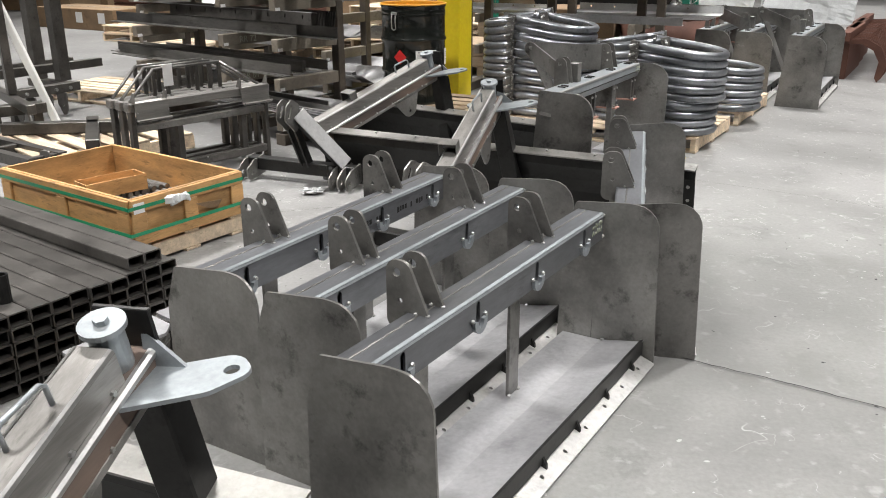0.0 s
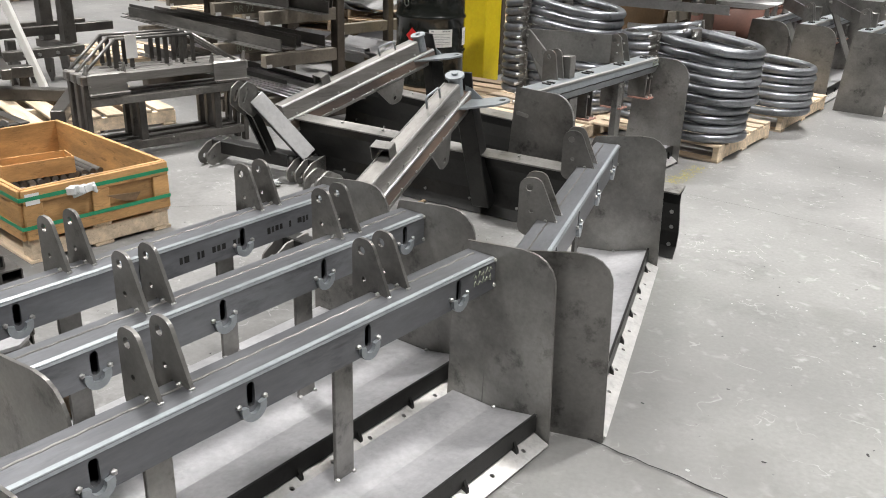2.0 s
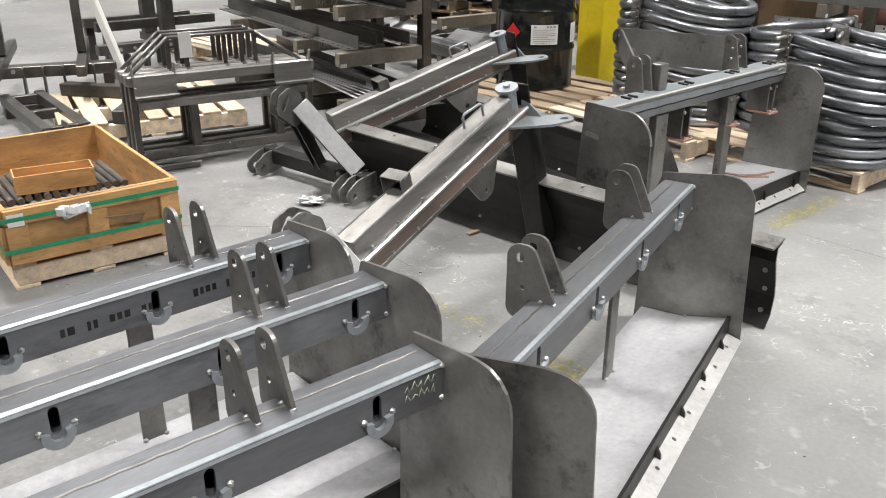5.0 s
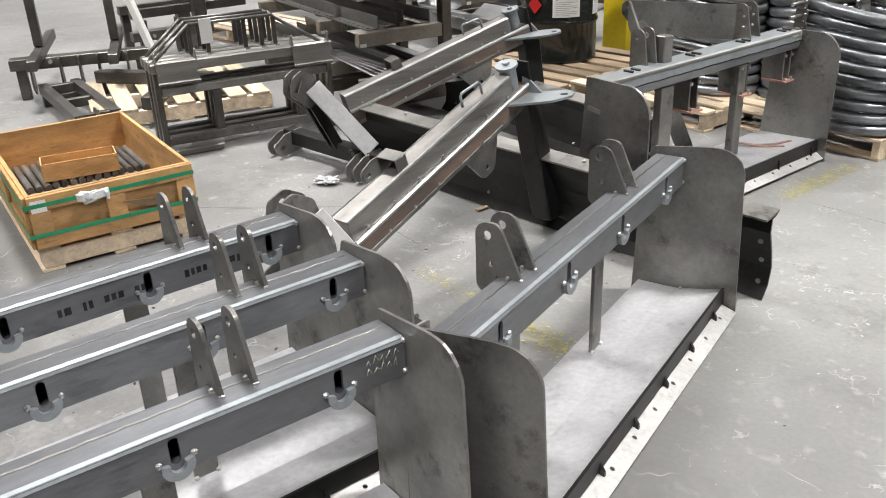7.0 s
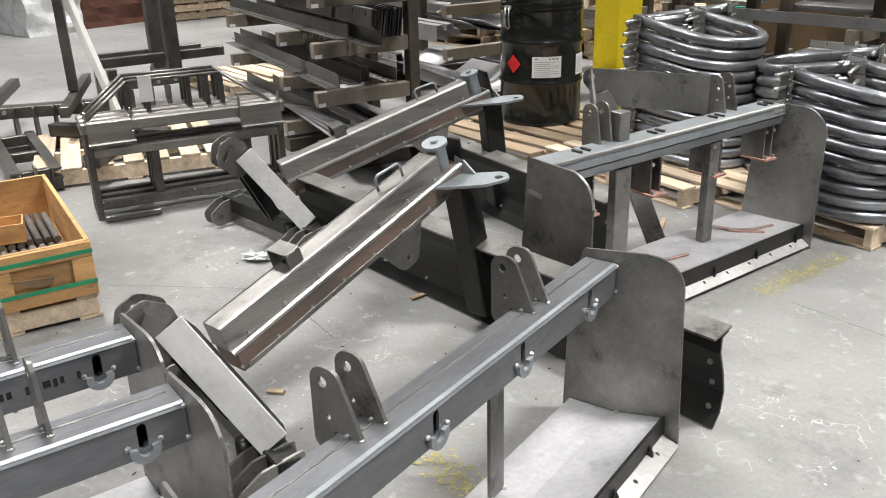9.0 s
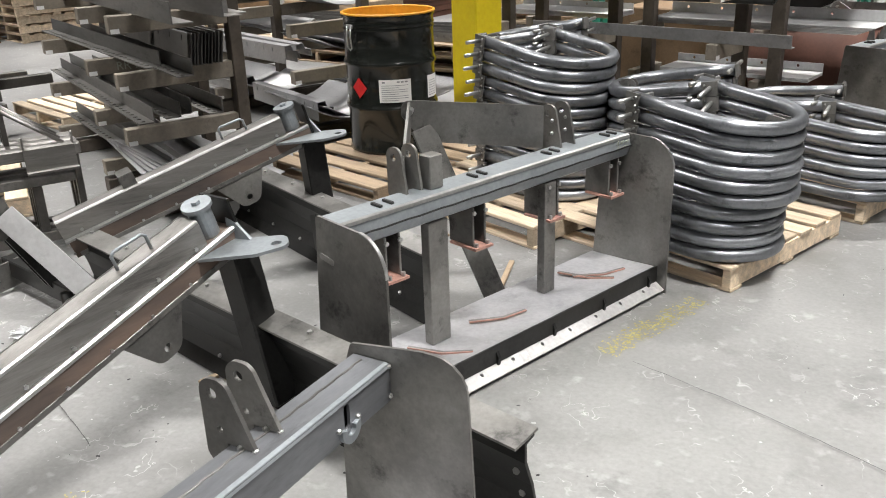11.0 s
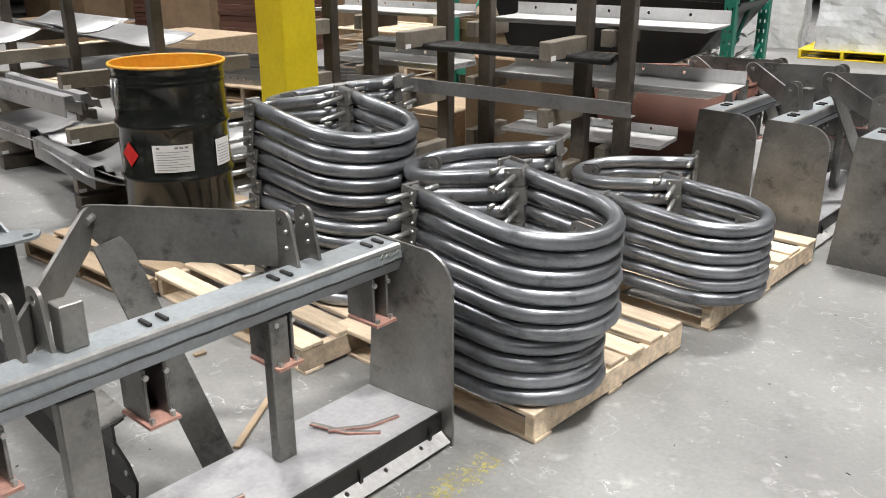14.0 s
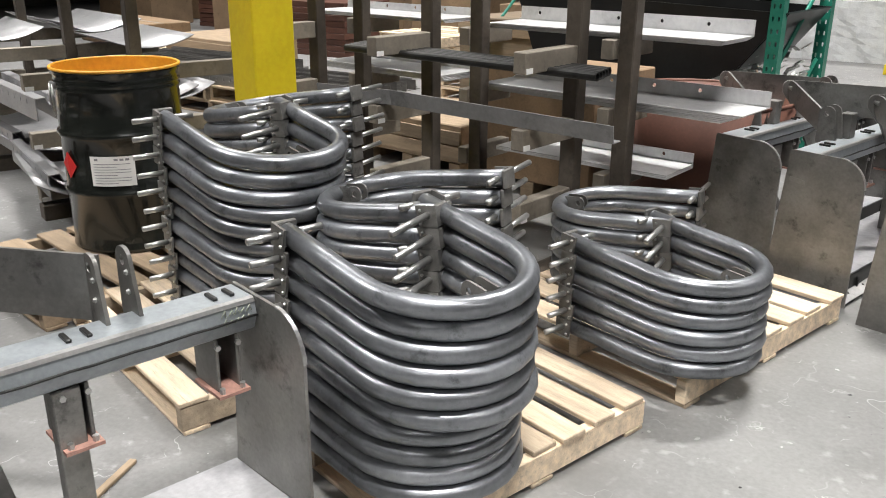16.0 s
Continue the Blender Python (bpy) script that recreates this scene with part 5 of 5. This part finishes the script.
# long bent sheet across the arm tips
o = base("bent_sheet", "long grey bent steel strip lying across rack arms", "steel strip", R2 @ pose(-0.78, -0.39, 0.7645, 0, 0.3, 0))
part("strip", along(bmesh.new(), thick_line([(0.0, 0.006), (0.05, 0.004), (0.062, 0.075)], 0.005), 0.0, 1.22, Matrix(((0, 1, 0, 0), (-1, 0, 0, 0.06), (0, 0, 1, 0), (0, 0, 0, 1)))), M_SHEETD, o)
part("strip_end", along(bmesh.new(), thick_line([(0.0, 0.006), (0.05, 0.004), (0.062, 0.075)], 0.005), -0.42, 0.0, Matrix.Translation((0, 0, 0)) @ pose(0, 0, 0, 0, 0, 14) @ Matrix(((0, 1, 0, 0), (-1, 0, 0, 0.06), (0, 0, 1, 0), (0, 0, 0, 1)))), M_SHEETD, o)

# stock behind the racks: a carton, and crates added for the brownish shade there
for x, y, lx, ly, lz, mt in ((0.85, 10.1, 0.9, 0.7, 0.78, "c"), (-0.15, 10.5, 1.0, 0.8, 0.36, "w"), (0.3, 11.6, 1.2, 0.9, 0.95, "w"), (-4.0, 13.0, 1.3, 0.9, 0.5, "w")):
    o = base("stock_crate", "brown wooden crate added behind the racks to darken the background" if mt == "w" else "brown cardboard carton standing behind the racks", "crate", place(x, y, 17), "stock behind the racks")
    mat = M_OLD if mt == "w" else M_CARD
    part("body", block(bmesh.new(), -lx / 2, lx / 2, -ly / 2, ly / 2, 0.10, lz, 0.008), mat, o)
    for dx in (-lx / 2 + 0.06, 0.0, lx / 2 - 0.06):
        part("runner", block(bmesh.new(), dx - 0.05, dx + 0.05, -ly / 2, ly / 2, 0.0, 0.099, 0.004), M_OLD, o)
    if mt == "w":
        for dz in (0.13, lz - 0.13):
            part("batten", block(bmesh.new(), -lx / 2, lx / 2, -ly / 2 - 0.02, -ly / 2 - 0.0005, dz, dz + 0.09, 0.003), M_OLD, o)

# brown tub and dark bins beyond the rack
def tub(m, r, h, mat, label, nm):
    o = base(nm, label, "bin", m)
    seg = 24
    b = bmesh.new()
    pr = [(r * 0.55, 0.0), (r * 0.8, h * 0.2), (r, h), (r - 0.015, h), (r * 0.78, h * 0.22), (0.01, h * 0.1)]
    rings = [[b.verts.new((q * math.cos(2 * math.pi * k / seg), q * math.sin(2 * math.pi * k / seg), z)) for k in range(seg)] for q, z in pr]
    for p, q in zip(rings, rings[1:]):
        for k in range(seg):
            b.faces.new((p[k], p[(k + 1) % seg], q[(k + 1) % seg], q[k]))
    part("shell", b, mat, o, "", True)
    part("rim", sweep(bmesh.new(), [((r - 0.004) * math.cos(2 * math.pi * k / seg), (r - 0.004) * math.sin(2 * math.pi * k / seg), h) for k in range(seg + 1)], 0.012, 6), mat, o, "", True)
    return o


tub(pose(1.75, 9.75, 0), 0.52, 0.72, M_REDOX, "large brown primed steel tub on the floor", "steel_tub")


def hopper(m, label):
    o = base("dump_hopper", label, "hopper", m, "dark dump hoppers")
    prof = [(-0.95, 0.62), (-0.78, 0.18), (-0.30, 0.0), (0.35, 0.0), (0.78, 0.20), (1.05, 0.55)]
    part("trough", along(bmesh.new(), thick_line(prof, 0.014), -0.42, 0.42), M_HOPPER, o, "", False)
    for y in (-0.42, 0.434):
        part("end_sheet", plate(bmesh.new(), prof, 0.014, at_y(y)), M_HOPPER, o)
    return o


M_HOPPER = material("black_hopper_steel", (0.022, 0.023, 0.024), 0.4, 0.4, 0.2, 4, 50, 0.05)


def pallet_rack(m):
    o = base("pallet_rack", "green painted pallet rack holding dark hoppers", "rack", m)
    for x in (-1.75, 0.55):
        for y in (0.0, 0.95):
            bm = plate(bmesh.new(), [(-0.04, 0.0), (0.04, 0.0), (0.04, 2.6), (-0.04, 2.6)], 0.012, Matrix.Translation((x, y, 0)) @ VZ, [slot(s, 0.1 + 0.075 * k, 0.012, 0.03, 4) for k in range(24) for s in (-0.018, 0.018)])
            block(bm, x - 0.04, x - 0.034, y + 0.0005, y + 0.07, 0, 2.6)
            block(bm, x + 0.034, x + 0.04, y + 0.0005, y + 0.07, 0, 2.6)
            part("upright", bm, M_GREEN, o, "green slotted upright")
        for z0, z1 in ((0.2, 0.75), (0.75, 1.35)):
            part("diagonal", sweep(bmesh.new(), [(x, 0.08, z0), (x, 0.9, z1)], 0.016, 4), M_GREEN, o)
    for z in (0.55,):
        for y in (0.03, 0.92):
            part("beam", block(bmesh.new(), -1.705, 0.505, y - 0.02, y + 0.02, z - 0.1, z, 0.004), M_GREEN, o)
    return o


GR = place(1.50, 10.70, 15)
pallet_rack(GR)
hopper(GR @ pose(-0.45, 0.475, 0.5575), "dark steel dump hopper resting on rack beams")
sc = base("scrap_heap", "small pale steel blanks heaped inside a hopper", "steel blanks", GR @ pose(0.15, 0.42, 0.60), "", "stuff")
bm = bmesh.new()
for k in range(150):
    block(bm, -0.035, 0.035, -0.015, 0.015, -0.003, 0.003, 0, pose(rg.uniform(-0.2, 0.45), rg.uniform(-0.26, 0.26), 0.05 + rg.uniform(0, 0.22), rg.uniform(-40, 40), rg.uniform(-40, 40), rg.uniform(0, 180)))
part("blanks", bm, M_BRIGHT, sc)["kind"] = "stuff"


for bx, by, turn in ((-3.25, 11.7, 70), (-1.75, 11.0, 66)):
    for k in range(3):
        pallet(place(bx, by, turn - 60 + 3 * k, 0.1225 * k), 1.1, 1.0, "wooden pallet under a bundle of bars", M_OLD, rnd=70 + k)
    for k in range(9):
        angle_bar(place(bx, by, turn - 60, 0.3675 + 0.006 * (k % 2)) @ pose(-0.95 + 0.03 * (k % 4), -0.42 + 0.092 * k, 0, 0, 0, 0), 1.9, 0.08, "dark punched steel angle bar in a bundle on pallets", k % 2 == 0)

# ---------- rusty rakes beyond the box blades ----------
def rake(m):
    o = base("tine_rake", "rust-red steel rake with rows of curved tines", "rake", m, "rust-red rakes")
    part("beam", block(bmesh.new(), -0.05, 0.05, 0, 1.5, 0.42, 0.52, 0.005), M_REDOX, o)
    for k in range(16):
        y = 0.04 + 0.094 * k
        pts = [(0.02, 0.44), (0.22, 0.46), (0.38, 0.38), (0.45, 0.22), (0.42, 0.05), (0.38, 0.0), (0.35, 0.05), (0.37, 0.22), (0.30, 0.34), (0.18, 0.40), (0.02, 0.40)]
        part("tine", plate(bmesh.new(), pts, 0.014, at_y(y)), M_REDOX, o)
    part("skid", block(bmesh.new(), -0.05, 0.05, 0.1, 1.4, 0.0, 0.419, 0.005), M_REDOX, o)
    return o


for x, y in ((3.72, 10.25), (3.98, 10.9), (4.3, 11.7)):
    rake(place(x, y, 24))
    
# ---------- far stock ----------
def box_thing(nm, label, cat, m, lx, ly, lz, mat, group=""):
    o = base(nm, label, cat, m, group)
    part("body", block(bmesh.new(), -lx / 2, lx / 2, -ly / 2, ly / 2, 0, lz, 0.008), mat, o)
    if mat is M_CARD:
        part("tape", block(bmesh.new(), -lx / 2 - 0.001, lx / 2 + 0.001, -0.03, 0.03, lz + 0.0005, lz + 0.002), M_ARM, o)
    return o


def board_stack(m, n, mat, label, w=1.1, d=1.0):
    """Pieces laid in courses and strapped."""
    o = base("banded_stack", label, "stack", m, "banded stacks")
    me = board_mesh("course", w, d, 0.075)
    me.materials.append(mat)
    for k in range(n):
        piece("course", me, o, pose(0.01 * (k % 2), 0.008 * (k % 3), 0.082 * k))
    return o


pallet(place(-3.85, 8.35, 20), 1.0, 0.8, "pale wooden pallet lying empty on the floor", M_WOOD, rnd=11)
pallet(place(-8.6, 12.3, 20), 1.1, 1.1, "pale wooden pallet at the bottom of a stack", M_WOOD, rnd=12)
for k in range(1, 6):
    pallet(place(-8.6 + 0.03 * k, 12.3 - 0.02 * k, 20 + k, 0.1225 * k), 1.1, 1.1, "pale wooden pallet in a stack", M_WOOD, rnd=12 + k)
fc = box_thing("flat_carton", "long low cardboard carton with paper labels lying on the floor", "carton", place(-7.75, 15.4, 22), 2.0, 0.9, 0.36, M_CARD)
for lx in (0.05, 0.62):
    part("label", block(bmesh.new(), lx, lx + 0.17, -0.4535, -0.451, 0.12, 0.30), M_PAPER, fc, "white paper label")
pallet(place(-6.3, 14.85, 22), 0.9, 0.9, "pale broken wooden pallet beside a crate", M_WOOD, rnd=21)
board_stack(place(-8.0, 18.6, 10), 11, M_REDOX, "banded stack of red-brown blocks", 1.5, 1.0)
board_stack(place(-4.4, 15.8, 10), 9, M_REDOX, "banded stack of red-brown blocks behind the racks", 1.4, 1.0)
for x, y, lx, lz in ((-11.5, 19.5, 1.3, 1.1), (-10.1, 20.0, 1.2, 1.2), (-9.9, 18.3, 0.9, 0.6), (-6.2, 20.0, 1.4, 1.1), (-6.4, 16.9, 1.2, 0.8), (-3.0, 17.5, 1.3, 1.0), (-1.4, 17.0, 1.2, 0.7), (-5.0, 18.8, 1.3, 1.3), (0.3, 17.6, 1.3, 1.0)):
    box_thing("cardboard_box", "large brown cardboard box standing on the floor", "box", place(x, y, 8), lx, 1.0, lz, M_CARD, "boxes in the distance")
for k, (x, y) in enumerate(((-5.8, 13.6), (-2.1, 14.6), (-0.6, 13.2), (0.9, 14.8), (3.6, 17.2), (-4.6, 12.0))):
    n = (2, 4, 3, 4, 1, 1)[k]
    for j in range(n):
        pallet(place(x + 0.02 * j, y, 15 + 2 * j, 0.1225 * j), 1.1, 1.1, "wooden pallet in the distance", M_WOOD if k != 4 else M_YELLOW, rnd=30 + k * 4 + j)


def wrapped(m, lx, ly, lz, label, mat):
    o = base("wrapped_load", label, "wrapped load", m, "film-wrapped loads")
    bm = bmesh.new()
    bmesh.ops.create_cube(bm, size=1)
    bmesh.ops.subdivide_edges(bm, edges=bm.edges[:], cuts=9, use_grid_fill=True)
    for v in bm.verts:
        v.co = Vector((v.co.x * lx, v.co.y * ly, (v.co.z + 0.5) * lz))
        n = noise.noise(v.co * 5.0) * 0.05
        v.co += Vector((n, n * 0.7, 0 if v.co.z < 0.01 else n * 0.6))
    part("film", bm, mat, o)
    return o


wrapped(place(3.7, 17.2, 10, 0.1225), 1.0, 1.0, 0.8, "load wrapped in clear crumpled film on a pallet", M_FILM)
wrapped(place(5.4, 18.0, 10), 1.6, 1.2, 0.7, "pale load wrapped in clear film on the floor", M_FILM)
wrapped(place(2.4, 18.5, 10), 1.4, 1.0, 0.8, "pale load wrapped in clear film", M_FILM)
wrapped(place(-9.4, 11.2, 10), 1.2, 1.0, 0.9, "red goods wrapped in clear film", M_REDOX)
wrapped(place(-9.3, 10.2, 10), 0.9, 0.8, 0.6, "pale load wrapped in clear film beside red goods", M_FILM)

# ---------- floor marks and litter ----------
def strip(nm, pts, w, mat, label, z=0.0025, rag=0.0):
    bm = bmesh.new()
    rr = random.Random(len(pts))
    a, b = [], []
    P = [Vector(p) for p in pts]
    fine = []
    for p, q in zip(P, P[1:]):
        n = max(2, int((q - p).length / 0.04))
        fine += [p.lerp(q, k / n) for k in range(n)]
    fine.append(P[-1])
    for i, p in enumerate(fine):
        d = (fine[min(i + 1, len(fine) - 1)] - fine[max(i - 1, 0)]).normalized()
        s = Vector((-d.y, d.x))
        j = s * rr.uniform(-rag, rag)
        ww = w * rr.uniform(0.5, 1.0)
        a.append(bm.verts.new((*(p + s * ww / 2 + j), z)))
        b.append(bm.verts.new((*(p - s * ww / 2 + j), z)))
    for i in range(len(a) - 1):
        bm.faces.new((a[i], a[i + 1], b[i + 1], b[i]))
    return tagged(finish(nm, bm, mat), label, "floor mark", kind="structure")


strip("floor_crack", [(0.7, 3.30), (1.10, 3.11), (1.35, 3.0), (1.64, 2.854), (2.4, 2.5), (3.6, 1.9)], 0.007, M_BLACK, "dark crack in concrete", 0.006, rag=0.004)
strip("floor_joint", [(1.348, 5.766), (1.728, 5.602), (1.897, 5.520), (4.2, 4.3)], 0.004, M_CRACK, "fine joint in concrete", 0.0065, rag=0.003)
strip("floor_joint", [(-1.3, 4.6), (-0.6, 4.9), (-0.1, 4.65)], 0.004, M_CRACK, "fine joint in concrete", 0.0065, rag=0.003)


def flecks(nm, x0, y0, x1, y1, wide, n, size, mat, label, seed, z=0.002):
    rr = random.Random(seed)
    bm = bmesh.new()
    d = Vector((x1 - x0, y1 - y0))
    s = Vector((-d.y, d.x)).normalized()
    for k in range(n):
        c = Vector((x0, y0)) + d * rr.random() + s * max(-wide, min(wide, rr.gauss(0, wide / 2)))
        r = size * rr.uniform(0.3, 1.0) ** 2
        e = rr.uniform(1, 2.2)
        a0 = rr.uniform(0, 6.3)
        vs = []
        for i in range(6):
            q = 2 * math.pi * i / 6
            v = Vector((r * e * math.cos(q), r * math.sin(q))) * rr.uniform(0.6, 1.1)
            vs.append(bm.verts.new((c.x + v.x * math.cos(a0) - v.y * math.sin(a0), c.y + v.x * math.sin(a0) + v.y * math.cos(a0), z + k * 4e-6)))
        bm.faces.new(vs)
    return tagged(finish(nm, bm, mat), label, "floor mark", kind="stuff")


flecks("yellow_paint_flecks", 0.010, 4.444, 0.369, 4.302, 0.05, 160, 0.006, M_YPAINT, "worn yellow paint flecks on concrete", 3)
flecks("yellow_paint_flecks", 1.231, 5.800, 1.491, 6.370, 0.055, 700, 0.0065, M_YPAINT, "worn yellow paint flecks on concrete", 1)
flecks("yellow_paint_flecks", 0.594, 4.197, 0.793, 4.081, 0.07, 420, 0.006, M_YPAINT, "worn yellow paint flecks on concrete", 2)
for ob in [o for o in scene.collection.objects if o.parent is None and o.name == "box_blade.002"]:
    rr = random.Random(77)
    bm = bmesh.new()
    for k in range(260):
        cx, cy, r = -0.305 + rr.gauss(0, 0.009), 0.86 + rr.gauss(0, 0.10), rr.uniform(0.002, 0.007)
        bm.faces.new([bm.verts.new((max(-0.325, min(-0.24, cx)) + r * math.cos(q), cy + 2 * r * math.sin(q), 0.5335 + k * 6e-6)) for q in (0, 1.05, 2.1, 3.14, 4.2, 5.2)])
    part("orange_spray", bm, M_ORANGE, ob, "orange spray paint mark")["kind"] = "stuff"
flecks("pale_scuffs", 1.3, 0.6, 3.4, 9.5, 1.0, 330, 0.008, M_SCUFF, "pale scratches and chips in concrete", 4, 0.0018)
flecks("pale_scuffs", -1.2, 3.6, 1.2, 5.4, 1.2, 200, 0.007, M_SCUFF, "pale scratches and chips in concrete", 5, 0.0018)
flecks("dark_specks", 1.4, 0.4, 3.4, 9.5, 1.1, 260, 0.006, M_BLACK, "dark specks and grit on concrete", 6, 0.0021)
flecks("dark_specks", -1.0, 3.6, 1.0, 5.6, 1.0, 130, 0.007, M_BLACK, "dark specks and grit on concrete", 7, 0.0021)
# crumpled clear bag on the floor
bm = bmesh.new()
bmesh.ops.create_icosphere(bm, subdivisions=3, radius=1)
for v in bm.verts:
    n = 0.7 + 0.5 * noise.noise(v.co * 3.1) + 0.25 * noise.noise(v.co * 9.0)
    v.co = Vector((v.co.x * 0.085 * n, v.co.y * 0.06 * n, max(0.002, 0.022 + v.co.z * 0.024 * n)))
bag = finish("clear_film_bag", bm, M_FILM)
bag.matrix_world = pose(-0.90, 5.13, 0, 0, 0, 25)
tagged(bag, "crumpled clear plastic bag lying on concrete", "plastic bag")
for x, y, h, l in ((-0.013, 5.118, 70, 0.07), (-0.05, 4.25, 20, 0.06), (0.66, 6.33, 100, 0.34), (0.2, 6.7, 60, 0.05)):
    bm = block(bmesh.new(), -l / 2, l / 2, -0.012, 0.012, 0, 0.012, 0.002)
    s = finish("wood_splinter", bm, M_OLD)
    s.matrix_world = pose(x, y, 0, 0, 0, h)
    tagged(s, "thin weathered wood splinter lying on concrete", "wood splinter", "splinters on the floor")
# chalk numbers on the toolbars, as unreadable bars
def scribble(m, n, seed):
    rr = random.Random(seed)
    for k in range(n):
        bm = sweep(bmesh.new(), [(0, 0, 0), (0.001, rr.uniform(0.004, 0.012), rr.uniform(0.010, 0.020)), (0, rr.uniform(0.008, 0.016), rr.uniform(-0.004, 0.006))], 0.0014, 5)
        yield bm, m @ Matrix.Translation((0, 0.017 * (k % 5) + rr.uniform(0, 0.004), -0.024 * (k // 5)))


def mark_on(owner, m, n, seed):
    for bm, mm in scribble(m, n, seed):
        part("marker_stroke", bm, M_CHALK, owner, "", False, mm)


for ob in [o for o in scene.collection.objects if o.parent is None and o.name.startswith("box_blade")][:1]:
    mark_on(ob, Matrix.Translation((-0.2235, 1.33, 0.515)), 10, 4)
def stencil(owner, n, y0, seed):
    rr = random.Random(seed)
    y = y0
    for k in range(n):
        w = rr.uniform(0.008, 0.018)
        part("stencil_stroke", block(bmesh.new(), -0.2252, -0.2243, y, y + w, 0.482 + rr.uniform(0, 0.006), 0.506), M_DARK, owner, "dark stencilled mill marking")
        y += w + rr.choice((0.006, 0.006, 0.03))


for ob in [o for o in scene.collection.objects if o.parent is None and o.name == "box_blade.002"]:
    stencil(ob, 9, 0.66, 3)
    stencil(ob, 9, 1.0, 9)
for ob in [o for o in scene.collection.objects if o.parent is None and o.name == "hitched_box_blade"]:
    mark_on(ob, Matrix.Translation((-0.2045, 1.36, 0.62)), 10, 6)
